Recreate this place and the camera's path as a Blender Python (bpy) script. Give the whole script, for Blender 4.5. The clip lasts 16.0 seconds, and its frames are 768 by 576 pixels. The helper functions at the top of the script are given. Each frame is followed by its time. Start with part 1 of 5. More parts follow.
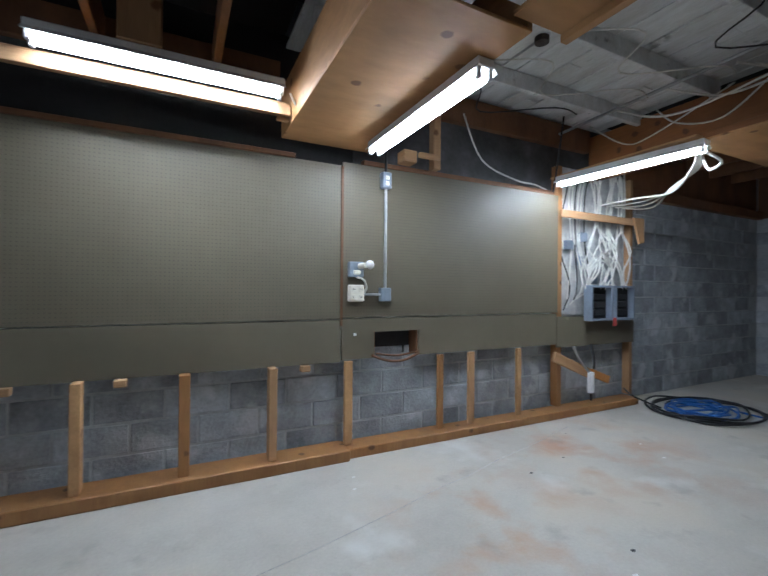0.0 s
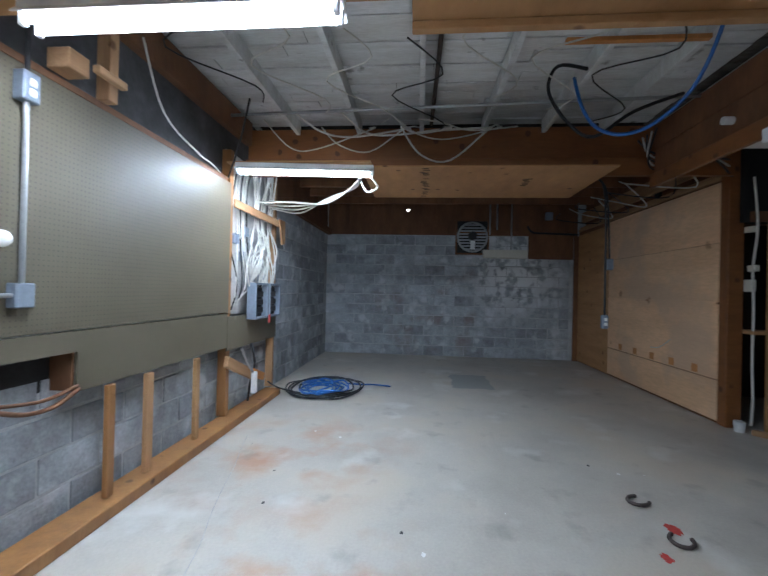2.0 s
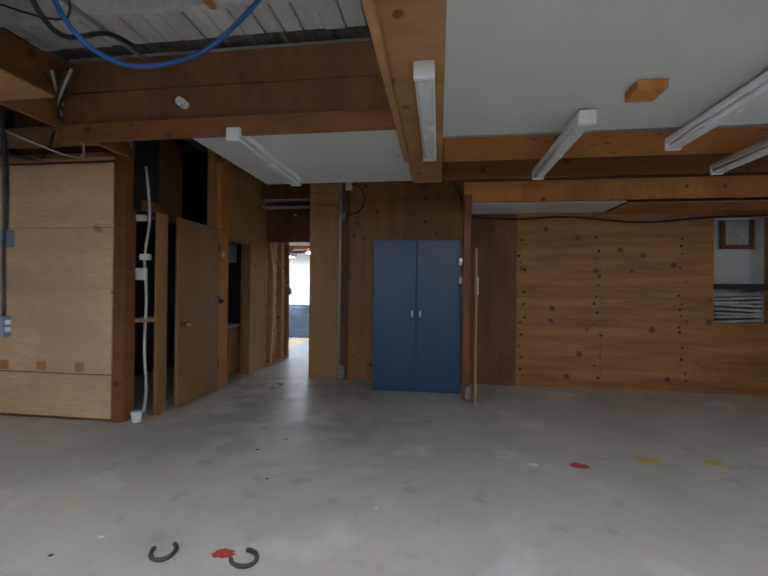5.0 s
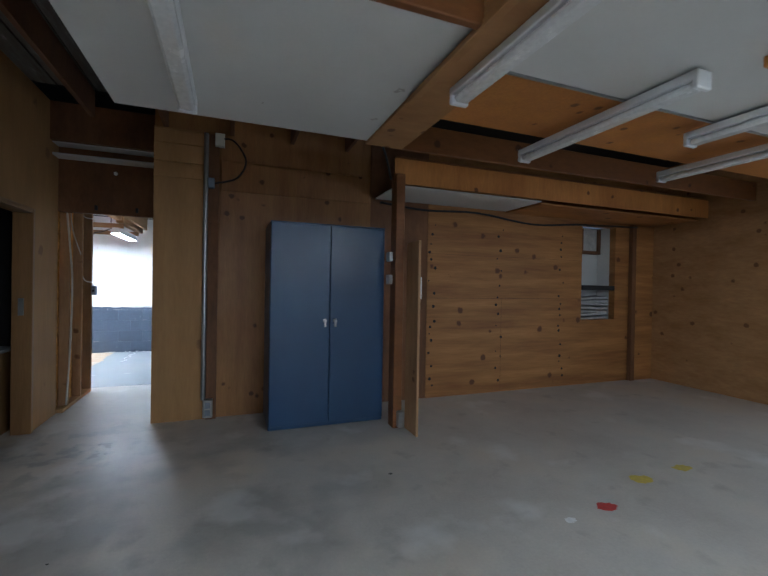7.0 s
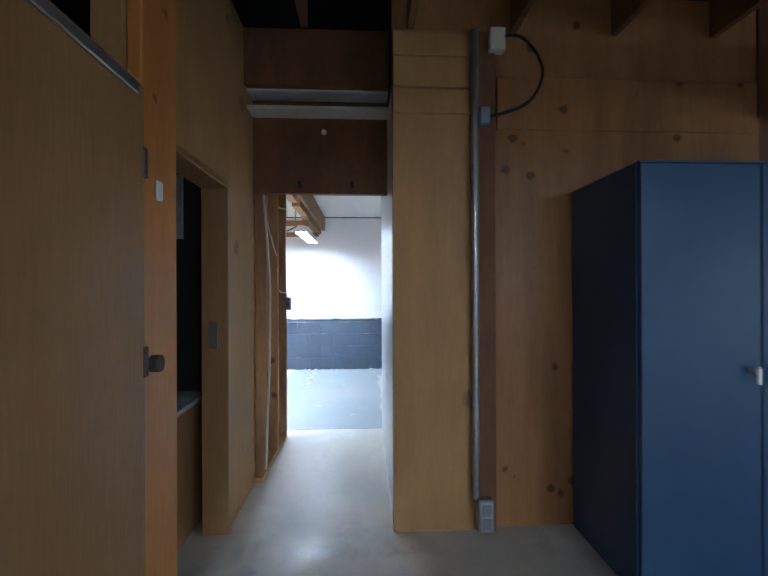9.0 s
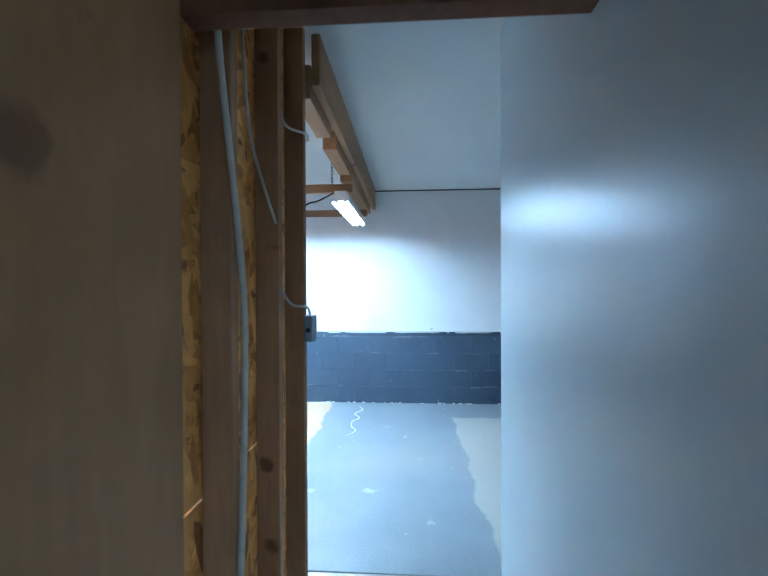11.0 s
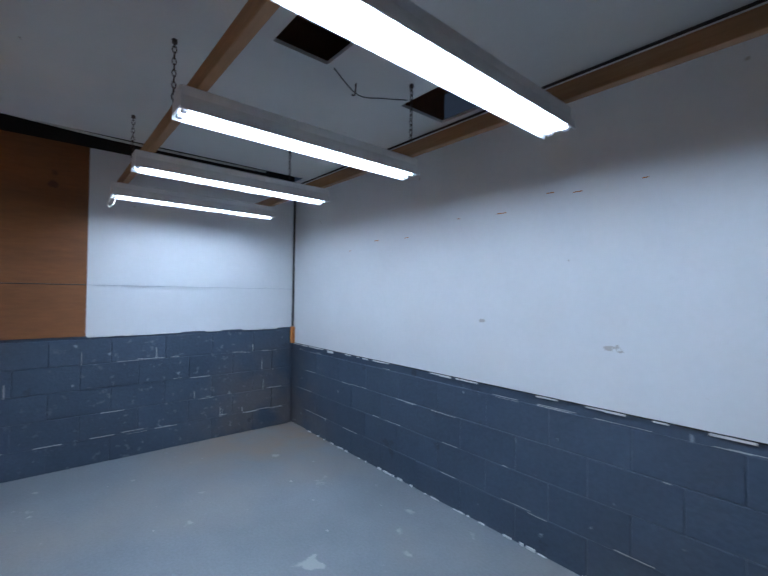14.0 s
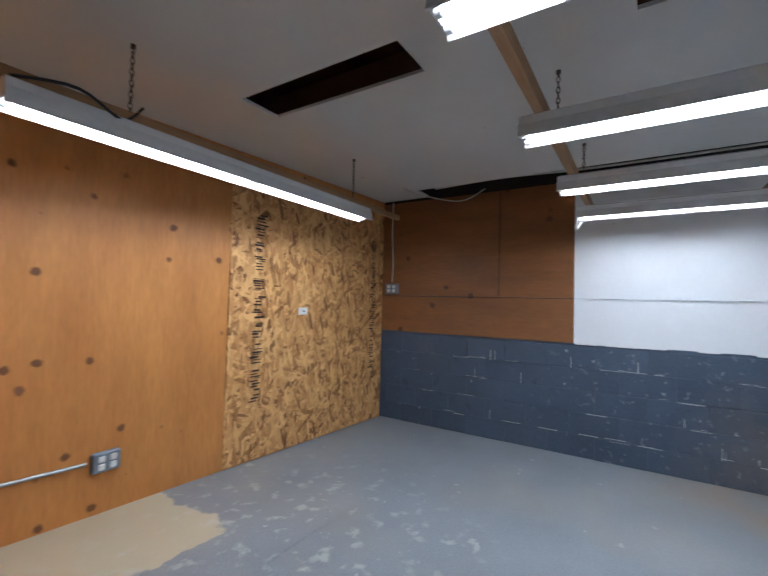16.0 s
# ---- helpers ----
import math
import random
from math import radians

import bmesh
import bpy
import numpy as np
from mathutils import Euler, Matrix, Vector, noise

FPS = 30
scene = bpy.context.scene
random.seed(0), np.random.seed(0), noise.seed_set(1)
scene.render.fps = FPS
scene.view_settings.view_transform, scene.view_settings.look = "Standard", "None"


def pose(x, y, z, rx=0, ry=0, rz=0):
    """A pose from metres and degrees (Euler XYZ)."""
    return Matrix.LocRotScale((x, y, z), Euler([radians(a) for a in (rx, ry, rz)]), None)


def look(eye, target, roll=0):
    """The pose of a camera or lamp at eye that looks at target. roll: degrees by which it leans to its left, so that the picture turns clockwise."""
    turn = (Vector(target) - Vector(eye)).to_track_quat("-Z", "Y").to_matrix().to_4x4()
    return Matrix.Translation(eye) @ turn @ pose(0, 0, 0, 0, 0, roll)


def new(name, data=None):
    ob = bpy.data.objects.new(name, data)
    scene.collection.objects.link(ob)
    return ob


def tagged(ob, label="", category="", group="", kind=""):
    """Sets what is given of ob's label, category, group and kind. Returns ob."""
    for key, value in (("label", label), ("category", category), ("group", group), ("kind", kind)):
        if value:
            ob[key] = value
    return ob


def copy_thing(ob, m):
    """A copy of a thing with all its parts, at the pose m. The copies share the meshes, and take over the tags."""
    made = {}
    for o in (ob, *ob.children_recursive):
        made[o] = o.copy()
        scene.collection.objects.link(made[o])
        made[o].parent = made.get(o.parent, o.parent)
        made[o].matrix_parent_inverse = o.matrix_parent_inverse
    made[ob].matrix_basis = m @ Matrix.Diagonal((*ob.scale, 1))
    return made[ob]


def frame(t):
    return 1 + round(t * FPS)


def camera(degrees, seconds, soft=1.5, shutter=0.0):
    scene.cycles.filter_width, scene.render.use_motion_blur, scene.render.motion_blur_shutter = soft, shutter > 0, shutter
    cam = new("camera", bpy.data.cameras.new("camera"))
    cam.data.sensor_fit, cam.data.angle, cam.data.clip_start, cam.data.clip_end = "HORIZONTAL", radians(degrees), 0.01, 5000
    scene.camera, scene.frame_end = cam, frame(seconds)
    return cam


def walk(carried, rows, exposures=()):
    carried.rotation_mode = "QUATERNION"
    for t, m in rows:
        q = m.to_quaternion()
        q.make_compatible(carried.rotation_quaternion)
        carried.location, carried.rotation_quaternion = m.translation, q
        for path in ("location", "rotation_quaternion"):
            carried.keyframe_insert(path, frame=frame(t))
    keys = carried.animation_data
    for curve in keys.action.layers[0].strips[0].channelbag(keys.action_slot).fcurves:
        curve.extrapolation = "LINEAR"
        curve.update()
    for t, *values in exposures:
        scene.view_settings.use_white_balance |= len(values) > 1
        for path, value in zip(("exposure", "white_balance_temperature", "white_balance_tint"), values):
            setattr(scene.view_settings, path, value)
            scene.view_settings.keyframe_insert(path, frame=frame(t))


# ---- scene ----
cam = camera(86.9, 16.0, shutter=0.2)
PATH = [
    (0, (0.014, 0.105, 1.283), (0.904, 1.896, 1.292), 0.5),
    (0.5, (-0.149, 0.409, 1.290), (1.218, 1.869, 1.297), 0.8),
    (1, (-0.207, 0.739, 1.291), (1.479, 1.815, 1.299), 1.0),
    (1.5, (-0.213, 1.027, 1.305), (1.669, 1.702, 1.313), 1.2),
    (2, (-0.162, 1.288, 1.305), (1.830, 1.462, 1.315), 1.3),
    (2.5, (0.009, 1.553, 1.306), (1.989, 1.273, 1.316), 1.2),
    (3, (0.195, 1.747, 1.300), (2.092, 1.116, 1.306), 1.1),
    (3.5, (0.425, 1.869, 1.272), (2.109, 0.789, 1.285), 0.9),
    (4, (0.699, 1.903, 1.270), (2.003, 0.386, 1.282), 0.9),
    (4.5, (0.963, 1.854, 1.284), (1.747, 0.014, 1.297), 0.7),
    (5, (1.219, 1.707, 1.300), (1.487, -0.275, 1.308), 0.6),
    (5.2, (1.339, 1.630, 1.303), (1.417, -0.368, 1.308), 0.6),
    (7.3, (2.573, 0.075, 1.379), (1.854, -1.791, 1.366), 1.0),
    (7.5, (2.689, -0.139, 1.388), (2.027, -2.026, 1.379), 0.9),
    (8, (2.929, -0.653, 1.400), (2.480, -2.602, 1.389), 0.4),
    (8.5, (3.104, -1.180, 1.396), (2.845, -3.163, 1.390), 0.2),
    (9, (3.266, -1.742, 1.388), (3.169, -3.740, 1.388), -0.2),
    (9.2, (3.325, -1.964, 1.388), (3.265, -3.963, 1.388), -0.3),
    (11.5, (3.528, -4.248, 1.443), (3.678, -6.242, 1.430), -0.2),
    (12, (3.555, -4.775, 1.439), (3.719, -6.768, 1.433), -0.2),
    (12.5, (3.646, -5.301, 1.424), (3.863, -7.289, 1.428), -0.2),
    (13, (3.738, -5.783, 1.442), (4.271, -7.711, 1.439), 0.0),
    (13.5, (3.909, -6.223, 1.420), (4.950, -7.931, 1.434), 0.5),
    (14, (4.114, -6.571, 1.425), (5.638, -7.865, 1.451), 0.9),
    (14.5, (4.259, -6.803, 1.410), (6.087, -7.613, 1.448), 1.0),
    (15, (4.216, -6.955, 1.386), (6.203, -7.176, 1.439), 1.1),
    (15.5, (4.113, -7.186, 1.380), (6.066, -6.763, 1.447), 1.3),
    (16, (3.991, -7.401, 1.376), (5.676, -6.326, 1.446), 1.5),
]
walk(cam, [(t, look(eye, target, roll)) for t, eye, target, roll in PATH],
     [(0, 0.5, 5600, 8), (1, 0.6, 5550, 8), (2, 0.95, 5450, 8), (3.5, 1.4, 5800, 8), (4.2, 1.5, 5800, 8), (5.2, 1.35, 5800, 8), (7.5, 1.55, 5350, 6), (8.5, 1.85, 5250, 5), (9.2, 2.1, 5150, 3),
      (11.3, 1.45, 4250, -6), (12, 0.95, 4100, -3), (12.5, 0.35, 4150, 6), (13, 0.05, 4550, 8), (13.5, -0.45, 4750, 7), (14.5, -0.45, 5350, 9), (16, -0.15, 5700, 10)])

# ---- world and light ----
world = bpy.data.worlds.new("world")
scene.world = world
world.use_nodes = True
world.node_tree.nodes["Background"].inputs[0].default_value = (0.6, 0.7, 0.9, 1)
world.node_tree.nodes["Background"].inputs[1].default_value = 0.05
TUBE_POWER = 52.0
PANEL_TUBE_POWER = 78.0
STORE_TUBE_POWER = 37.0
sky = bpy.data.lights.new("garage_daylight", "AREA")
sky.shape, sky.size, sky.size_y, sky.energy, sky.color = "RECTANGLE", 2.2, 4.2, 11.0, (0.9, 0.96, 1.0)
daylight = new("garage_daylight", sky)
daylight.matrix_world = pose(-3.75, 0.65, 1.15, 0, -90, 0)


# ---- materials ----
def mat(name, a, b=None, rough=0.7, scale=3.0, metal=0.0, fine=40.0, bump=0.15, stretch=(1, 1, 1), c=None, spec=0.4, piece=0.0, mix=0.5, grain=0.2):
    """Two tones in soft patches, fine grain, light relief; piece: tone shift from piece to piece."""
    m = bpy.data.materials.new(name)
    m.use_nodes = True
    nt = m.node_tree
    n, l = nt.nodes, nt.links
    bs = n["Principled BSDF"]
    bs.inputs["Roughness"].default_value = rough
    bs.inputs["Metallic"].default_value = metal
    bs.inputs["Specular IOR Level"].default_value = spec
    b = b or tuple(v * 0.75 for v in a)
    tc = n.new("ShaderNodeTexCoord")
    mp = n.new("ShaderNodeMapping")
    mp.inputs["Scale"].default_value = stretch
    l.new(tc.outputs["Object"], mp.inputs[0])
    vec = mp.outputs[0]
    if piece:
        oi = n.new("ShaderNodeObjectInfo")
        ad = n.new("ShaderNodeVectorMath")
        sc = n.new("ShaderNodeMath")
        sc.operation = "MULTIPLY"
        sc.inputs[1].default_value = 37.0
        l.new(oi.outputs["Random"], sc.inputs[0])
        l.new(vec, ad.inputs[0])
        l.new(sc.outputs[0], ad.inputs[1])
        vec = ad.outputs[0]
    n1 = n.new("ShaderNodeTexNoise")
    n1.inputs["Scale"].default_value = scale
    n1.inputs["Detail"].default_value = 6
    n1.inputs["Roughness"].default_value = 0.65
    l.new(vec, n1.inputs["Vector"])
    n2 = n.new("ShaderNodeTexNoise")
    n2.inputs["Scale"].default_value = fine
    n2.inputs["Detail"].default_value = 4
    l.new(vec, n2.inputs["Vector"])
    r1 = n.new("ShaderNodeValToRGB")
    r1.color_ramp.elements[0].position, r1.color_ramp.elements[1].position = 0.5 - mix * 0.4, 0.5 + mix * 0.4
    r1.color_ramp.elements[0].color, r1.color_ramp.elements[1].color = (*b, 1), (*a, 1)
    if c:
        e = r1.color_ramp.elements.new(0.5 + mix * 0.15)
        e.color = (*c, 1)
        r1.color_ramp.elements[-1].position = min(1, 0.5 + mix * 0.6)
    l.new(n1.outputs["Fac"], r1.inputs[0])
    mr = n.new("ShaderNodeMapRange")
    mr.inputs["To Min"].default_value, mr.inputs["To Max"].default_value = 1 - grain, 1 + grain
    l.new(n2.outputs["Fac"], mr.inputs["Value"])
    vm = n.new("ShaderNodeVectorMath")
    vm.operation = "SCALE"
    l.new(r1.outputs[0], vm.inputs[0])
    l.new(mr.outputs[0], vm.inputs["Scale"])
    out = vm.outputs[0]
    if piece:
        pr = n.new("ShaderNodeMapRange")
        pr.inputs["To Min"].default_value, pr.inputs["To Max"].default_value = 1 - piece, 1 + piece
        l.new(oi.outputs["Random"], pr.inputs["Value"])
        v2 = n.new("ShaderNodeVectorMath")
        v2.operation = "SCALE"
        l.new(out, v2.inputs[0])
        l.new(pr.outputs[0], v2.inputs["Scale"])
        out = v2.outputs[0]
    l.new(out, bs.inputs["Base Color"])
    bp = n.new("ShaderNodeBump")
    bp.inputs["Strength"].default_value = bump
    bp.inputs["Distance"].default_value = 0.01
    l.new(n2.outputs["Fac"], bp.inputs["Height"])
    l.new(bp.outputs[0], bs.inputs["Normal"])
    rr = n.new("ShaderNodeMapRange")
    rr.inputs["To Min"].default_value, rr.inputs["To Max"].default_value = max(0.05, rough - 0.12), min(1, rough + 0.12)
    l.new(n1.outputs["Fac"], rr.inputs["Value"])
    l.new(rr.outputs[0], bs.inputs["Roughness"])
    return m


def over(m, colour, fac_of, rough=None):
    """Lays a second colour on a material where fac_of(nodes, links, coords) says."""
    n, l = m.node_tree.nodes, m.node_tree.links
    bs = n["Principled BSDF"]
    src = bs.inputs["Base Color"].links[0].from_socket
    geo = n.new("ShaderNodeNewGeometry")
    fac = fac_of(n, l, geo.outputs["Position"])
    mx = n.new("ShaderNodeMix")
    mx.data_type = "RGBA"
    l.new(fac, mx.inputs["Factor"])
    l.new(src, mx.inputs["A"])
    mx.inputs["B"].default_value = (*colour, 1)
    l.new(mx.outputs["Result"], bs.inputs["Base Color"])
    if rough is not None:
        rx = n.new("ShaderNodeMix")
        l.new(fac, rx.inputs["Factor"])
        l.new(bs.inputs["Roughness"].links[0].from_socket, rx.inputs["A"])
        rx.inputs["B"].default_value = rough
        l.new(rx.outputs["Result"], bs.inputs["Roughness"])
    return m


def op(n, l, kind, a, b=0.0, c=0.0):
    m = n.new("ShaderNodeMath")
    m.operation = kind
    for i, v in enumerate((a, b, c)):
        if isinstance(v, (int, float)):
            m.inputs[i].default_value = v
        else:
            l.new(v, m.inputs[i])
    return m.outputs[0]


def step(n, l, v, lo, hi):
    m = n.new("ShaderNodeMapRange")
    m.inputs["From Min"].default_value, m.inputs["From Max"].default_value = lo, hi
    l.new(v, m.inputs["Value"])
    return m.outputs[0]


def rnoise(n, l, vec, scale, detail=4.0):
    t = n.new("ShaderNodeTexNoise")
    t.inputs["Scale"].default_value, t.inputs["Detail"].default_value = scale, detail
    l.new(vec, t.inputs["Vector"])
    return t.outputs["Fac"]


def knots(scale, size):
    def f(n, l, v):
        vo = n.new("ShaderNodeTexVoronoi")
        vo.inputs["Scale"].default_value = scale
        l.new(v, vo.inputs["Vector"])
        d = op(n, l, "ADD", vo.outputs["Distance"], op(n, l, "MULTIPLY", rnoise(n, l, v, 22), 0.16))
        return op(n, l, "MULTIPLY", step(n, l, d, size + 0.12, size + 0.07), 0.85)
    return f


def specks(scale, lo, hi, amount=0.8):
    def f(n, l, v):
        return op(n, l, "MULTIPLY", step(n, l, rnoise(n, l, v, scale, 6), lo, hi), amount)
    return f


def region(x0, x1, y0, y1, wob=0.12, scale=4.0, amount=1.0):
    """A patch of floor with an uneven edge."""
    def f(n, l, v):
        s = n.new("ShaderNodeSeparateXYZ")
        l.new(v, s.inputs[0])
        w = op(n, l, "MULTIPLY", op(n, l, "SUBTRACT", rnoise(n, l, v, scale, 6), 0.5), wob * 4)
        r = None
        for sock, lo, hi in ((s.outputs[0], x0, x1), (s.outputs[1], y0, y1)):
            c = op(n, l, "ADD", sock, w)
            g = op(n, l, "MULTIPLY", step(n, l, c, lo - 0.01, lo + 0.01), step(n, l, c, hi + 0.01, hi - 0.01))
            r = g if r is None else op(n, l, "MULTIPLY", r, g)
        return op(n, l, "MULTIPLY", r, amount)
    return f


def within(a, b):
    """Where both masks hold."""
    def f(n, l, v):
        return op(n, l, "MULTIPLY", a(n, l, v), b(n, l, v))
    return f


def blob(x, y, z, r, amount=1.0):
    """A soft round patch in the world."""
    def f(n, l, v):
        d = n.new("ShaderNodeVectorMath")
        d.operation = "DISTANCE"
        l.new(v, d.inputs[0])
        d.inputs[1].default_value = (x, y, z)
        return op(n, l, "MULTIPLY", step(n, l, d.outputs["Value"], r, r * 0.25), amount)
    return f


CONCRETE = mat("concrete", (0.60, 0.565, 0.51), (0.40, 0.37, 0.33), 0.42, 0.9, fine=60, bump=0.08, c=(0.53, 0.50, 0.45), spec=0.4, grain=0.12)
over(CONCRETE, (0.52, 0.42, 0.31), specks(0.9, 0.50, 0.64, 0.4))
over(CONCRETE, (0.42, 0.20, 0.09), within(blob(3.0, 2.25, 0, 1.1), specks(2.6, 0.46, 0.66, 0.75)))
over(CONCRETE, (0.44, 0.24, 0.12), within(blob(1.6, 1.9, 0, 0.9), specks(3.4, 0.50, 0.68, 0.6)))
over(CONCRETE, (0.27, 0.26, 0.24), within(blob(2.6, -2.6, 0, 2.2), specks(1.7, 0.44, 0.60, 0.7)))
over(CONCRETE, (0.17, 0.165, 0.16), within(blob(3.5, -3.5, 0, 0.9), specks(5.5, 0.50, 0.60, 0.75)), 0.22)
over(CONCRETE, (0.70, 0.69, 0.66), specks(1.6, 0.58, 0.68, 0.5))
over(CONCRETE, (0.2, 0.18, 0.16), specks(4, 0.60, 0.72, 0.35))
over(CONCRETE, (0.26, 0.28, 0.29), region(5.4, 6.3, 0.25, 0.8, 0.06, 3, 0.8))
PAINTED_FLOOR = mat("painted_floor", (0.258, 0.275, 0.295), (0.192, 0.208, 0.224), 0.42, 1.2, fine=70, bump=0.06)
over(PAINTED_FLOOR, (0.40, 0.38, 0.34), region(-2, 3.06, -8.2, -5.5, 0.05, 3))
over(PAINTED_FLOOR, (0.50, 0.36, 0.21), region(4.45, 4.98, -9, -6.1, 0.06, 3.5))
over(PAINTED_FLOOR, (0.52, 0.44, 0.30), region(4.2, 5.6, -5.3, -4.2, 0.12, 3))
over(PAINTED_FLOOR, (0.60, 0.57, 0.50), within(region(4.45, 5.0, -9, -6.1, 0.06, 3.5), specks(5.0, 0.50, 0.64, 0.6)))
over(PAINTED_FLOOR, (0.36, 0.30, 0.23), specks(0.9, 0.52, 0.70, 0.3))
over(PAINTED_FLOOR, (0.56, 0.54, 0.50), within(blob(5.7, -5.6, 0, 1.5), specks(9, 0.56, 0.66, 0.5)))
over(PAINTED_FLOOR, (0.30, 0.22, 0.15), within(blob(7.9, -8.4, 0, 1.3), specks(2.0, 0.35, 0.6, 0.8)))
over(PAINTED_FLOOR, (0.58, 0.56, 0.52), specks(3.6, 0.67, 0.70, 0.4))
over(PAINTED_FLOOR, (0.60, 0.58, 0.55), specks(14, 0.72, 0.75, 0.5))
BLOCK = mat("concrete_block", (0.50, 0.53, 0.565), (0.22, 0.23, 0.245), 0.9, 4.5, fine=45, bump=0.6, piece=0.22, c=(0.36, 0.385, 0.415), grain=0.3)
over(BLOCK, (0.66, 0.68, 0.70), specks(3.2, 0.58, 0.66, 0.5))
over(BLOCK, (0.78, 0.80, 0.81), within(blob(8.1, -0.6, 1.75, 1.2), specks(6.0, 0.42, 0.52, 0.85)))
over(BLOCK, (0.20, 0.11, 0.06), within(blob(8.1, 1.0, 0.9, 1.6), specks(2.2, 0.52, 0.66, 0.5)))
MORTAR = mat("mortar", (0.52, 0.54, 0.56), (0.30, 0.31, 0.32), 0.95, 3, bump=0.4)
BLUE = mat("blue_painted_block", (0.066, 0.090, 0.132), (0.046, 0.063, 0.094), 0.5, 1.6, fine=50, bump=0.35, piece=0.05)
over(BLUE, (0.42, 0.45, 0.49), specks(13, 0.69, 0.72, 0.5))
over(BLUE, (0.40, 0.42, 0.45), within(blob(8.1, -7.6, 0.55, 1.5), specks(22, 0.63, 0.68, 0.25)))
over(BLUE, (0.20, 0.15, 0.11), within(blob(8.1, -8.4, 0.1, 0.9), specks(3, 0.4, 0.6, 0.4)))
over(BLUE, (0.03, 0.032, 0.04), specks(5, 0.66, 0.7, 0.5))
BARE = mat("bare_whitish_block", (0.52, 0.51, 0.48), (0.42, 0.41, 0.385), 0.9, 3.0, bump=0.4)
over(BARE, (0.15, 0.145, 0.135), specks(1.7, 0.50, 0.60, 0.8))
over(BARE, (0.78, 0.78, 0.76), specks(2.4, 0.50, 0.60, 0.7))
over(BARE, (0.062, 0.085, 0.125), region(1.98, 2.3, -9.2, -8.2, 0.07, 6))
WHITE = mat("white_wall_paint", (0.78, 0.79, 0.80), (0.70, 0.71, 0.72), 0.55, 0.8, fine=30, bump=0.03, grain=0.03)
over(WHITE, (0.35, 0.30, 0.25), specks(9, 0.745, 0.76, 0.6))
GLOSS = mat("glossy_white_paint", (0.70, 0.73, 0.73), (0.62, 0.66, 0.67), 0.32, 0.8, fine=6, bump=0.06, grain=0.03)
CEIL = mat("ceiling_board", (0.66, 0.66, 0.64), (0.58, 0.58, 0.56), 0.8, 0.7, fine=60, bump=0.03, grain=0.03)
over(CEIL, (0.3, 0.27, 0.24), specks(8, 0.735, 0.75, 0.6))
PEG = mat("brown_hardboard", (0.122, 0.104, 0.070), (0.092, 0.079, 0.053), 0.52, 1.0, fine=14, bump=0.04, grain=0.06)
over(PEG, (0.35, 0.32, 0.26), specks(4, 0.72, 0.76, 0.4))


def peg_holes(n, l, v):
    s = n.new("ShaderNodeSeparateXYZ")
    l.new(v, s.inputs[0])
    fx = op(n, l, "SUBTRACT", op(n, l, "FRACT", op(n, l, "MULTIPLY", s.outputs[0], 39.37)), 0.5)
    fz = op(n, l, "SUBTRACT", op(n, l, "FRACT", op(n, l, "MULTIPLY", s.outputs[2], 39.37)), 0.5)
    d = op(n, l, "ADD", op(n, l, "MULTIPLY", fx, fx), op(n, l, "MULTIPLY", fz, fz))
    return op(n, l, "MULTIPLY", step(n, l, d, 0.03, 0.022), 0.5)


PEGHOLE = mat("brown_pegboard", (0.122, 0.104, 0.070), (0.092, 0.079, 0.053), 0.52, 1.0, fine=14, bump=0.04, grain=0.06)
over(PEGHOLE, (0.03, 0.025, 0.02), peg_holes)
PINE = mat("pine_lumber", (0.42, 0.25, 0.125), (0.27, 0.15, 0.07), 0.65, 2.0, fine=18, stretch=(3, 3, 0.5), piece=0.2)
over(PINE, (0.12, 0.05, 0.02), knots(3.5, 0.09))
PINE_X = mat("pine_lumber_long", (0.42, 0.25, 0.125), (0.27, 0.15, 0.07), 0.65, 2.0, fine=18, stretch=(0.5, 3, 5), piece=0.2)
PINE_Y = mat("pine_lumber_cross", (0.48, 0.29, 0.13), (0.34, 0.18, 0.08), 0.65, 2.0, fine=18, stretch=(4, 0.5, 4), piece=0.2)
over(PINE_Y, (0.14, 0.06, 0.025), knots(3.2, 0.09))
TAN = mat("tan_plywood", (0.76, 0.51, 0.31), (0.62, 0.39, 0.22), 0.6, 1.3, fine=16, stretch=(0.6, 2, 3.0), piece=0.1, bump=0.06)
over(TAN, (0.48, 0.36, 0.27), specks(1.3, 0.50, 0.62, 0.5))
over(TAN, (0.30, 0.16, 0.08), knots(1.6, 0.05))
TANV = mat("tan_plywood_upright", (0.44, 0.25, 0.098), (0.32, 0.17, 0.06), 0.6, 1.3, fine=16, stretch=(3, 3, 0.5), bump=0.05, grain=0.12)
over(TANV, (0.22, 0.11, 0.05), knots(2.2, 0.09))
PLY = mat("orange_plywood", (0.57, 0.245, 0.062), (0.41, 0.16, 0.038), 0.45, 1.5, fine=18, stretch=(3, 3, 0.6), piece=0.1, bump=0.06)
over(PLY, (0.10, 0.035, 0.015), knots(4.6, 0.10))
WALLBOARD = mat("varnished_wall_board", (0.34, 0.168, 0.058), (0.22, 0.10, 0.034), 0.5, 1.6, fine=18, stretch=(4, 3, 0.5), bump=0.06)
over(WALLBOARD, (0.07, 0.028, 0.012), knots(4.6, 0.10))
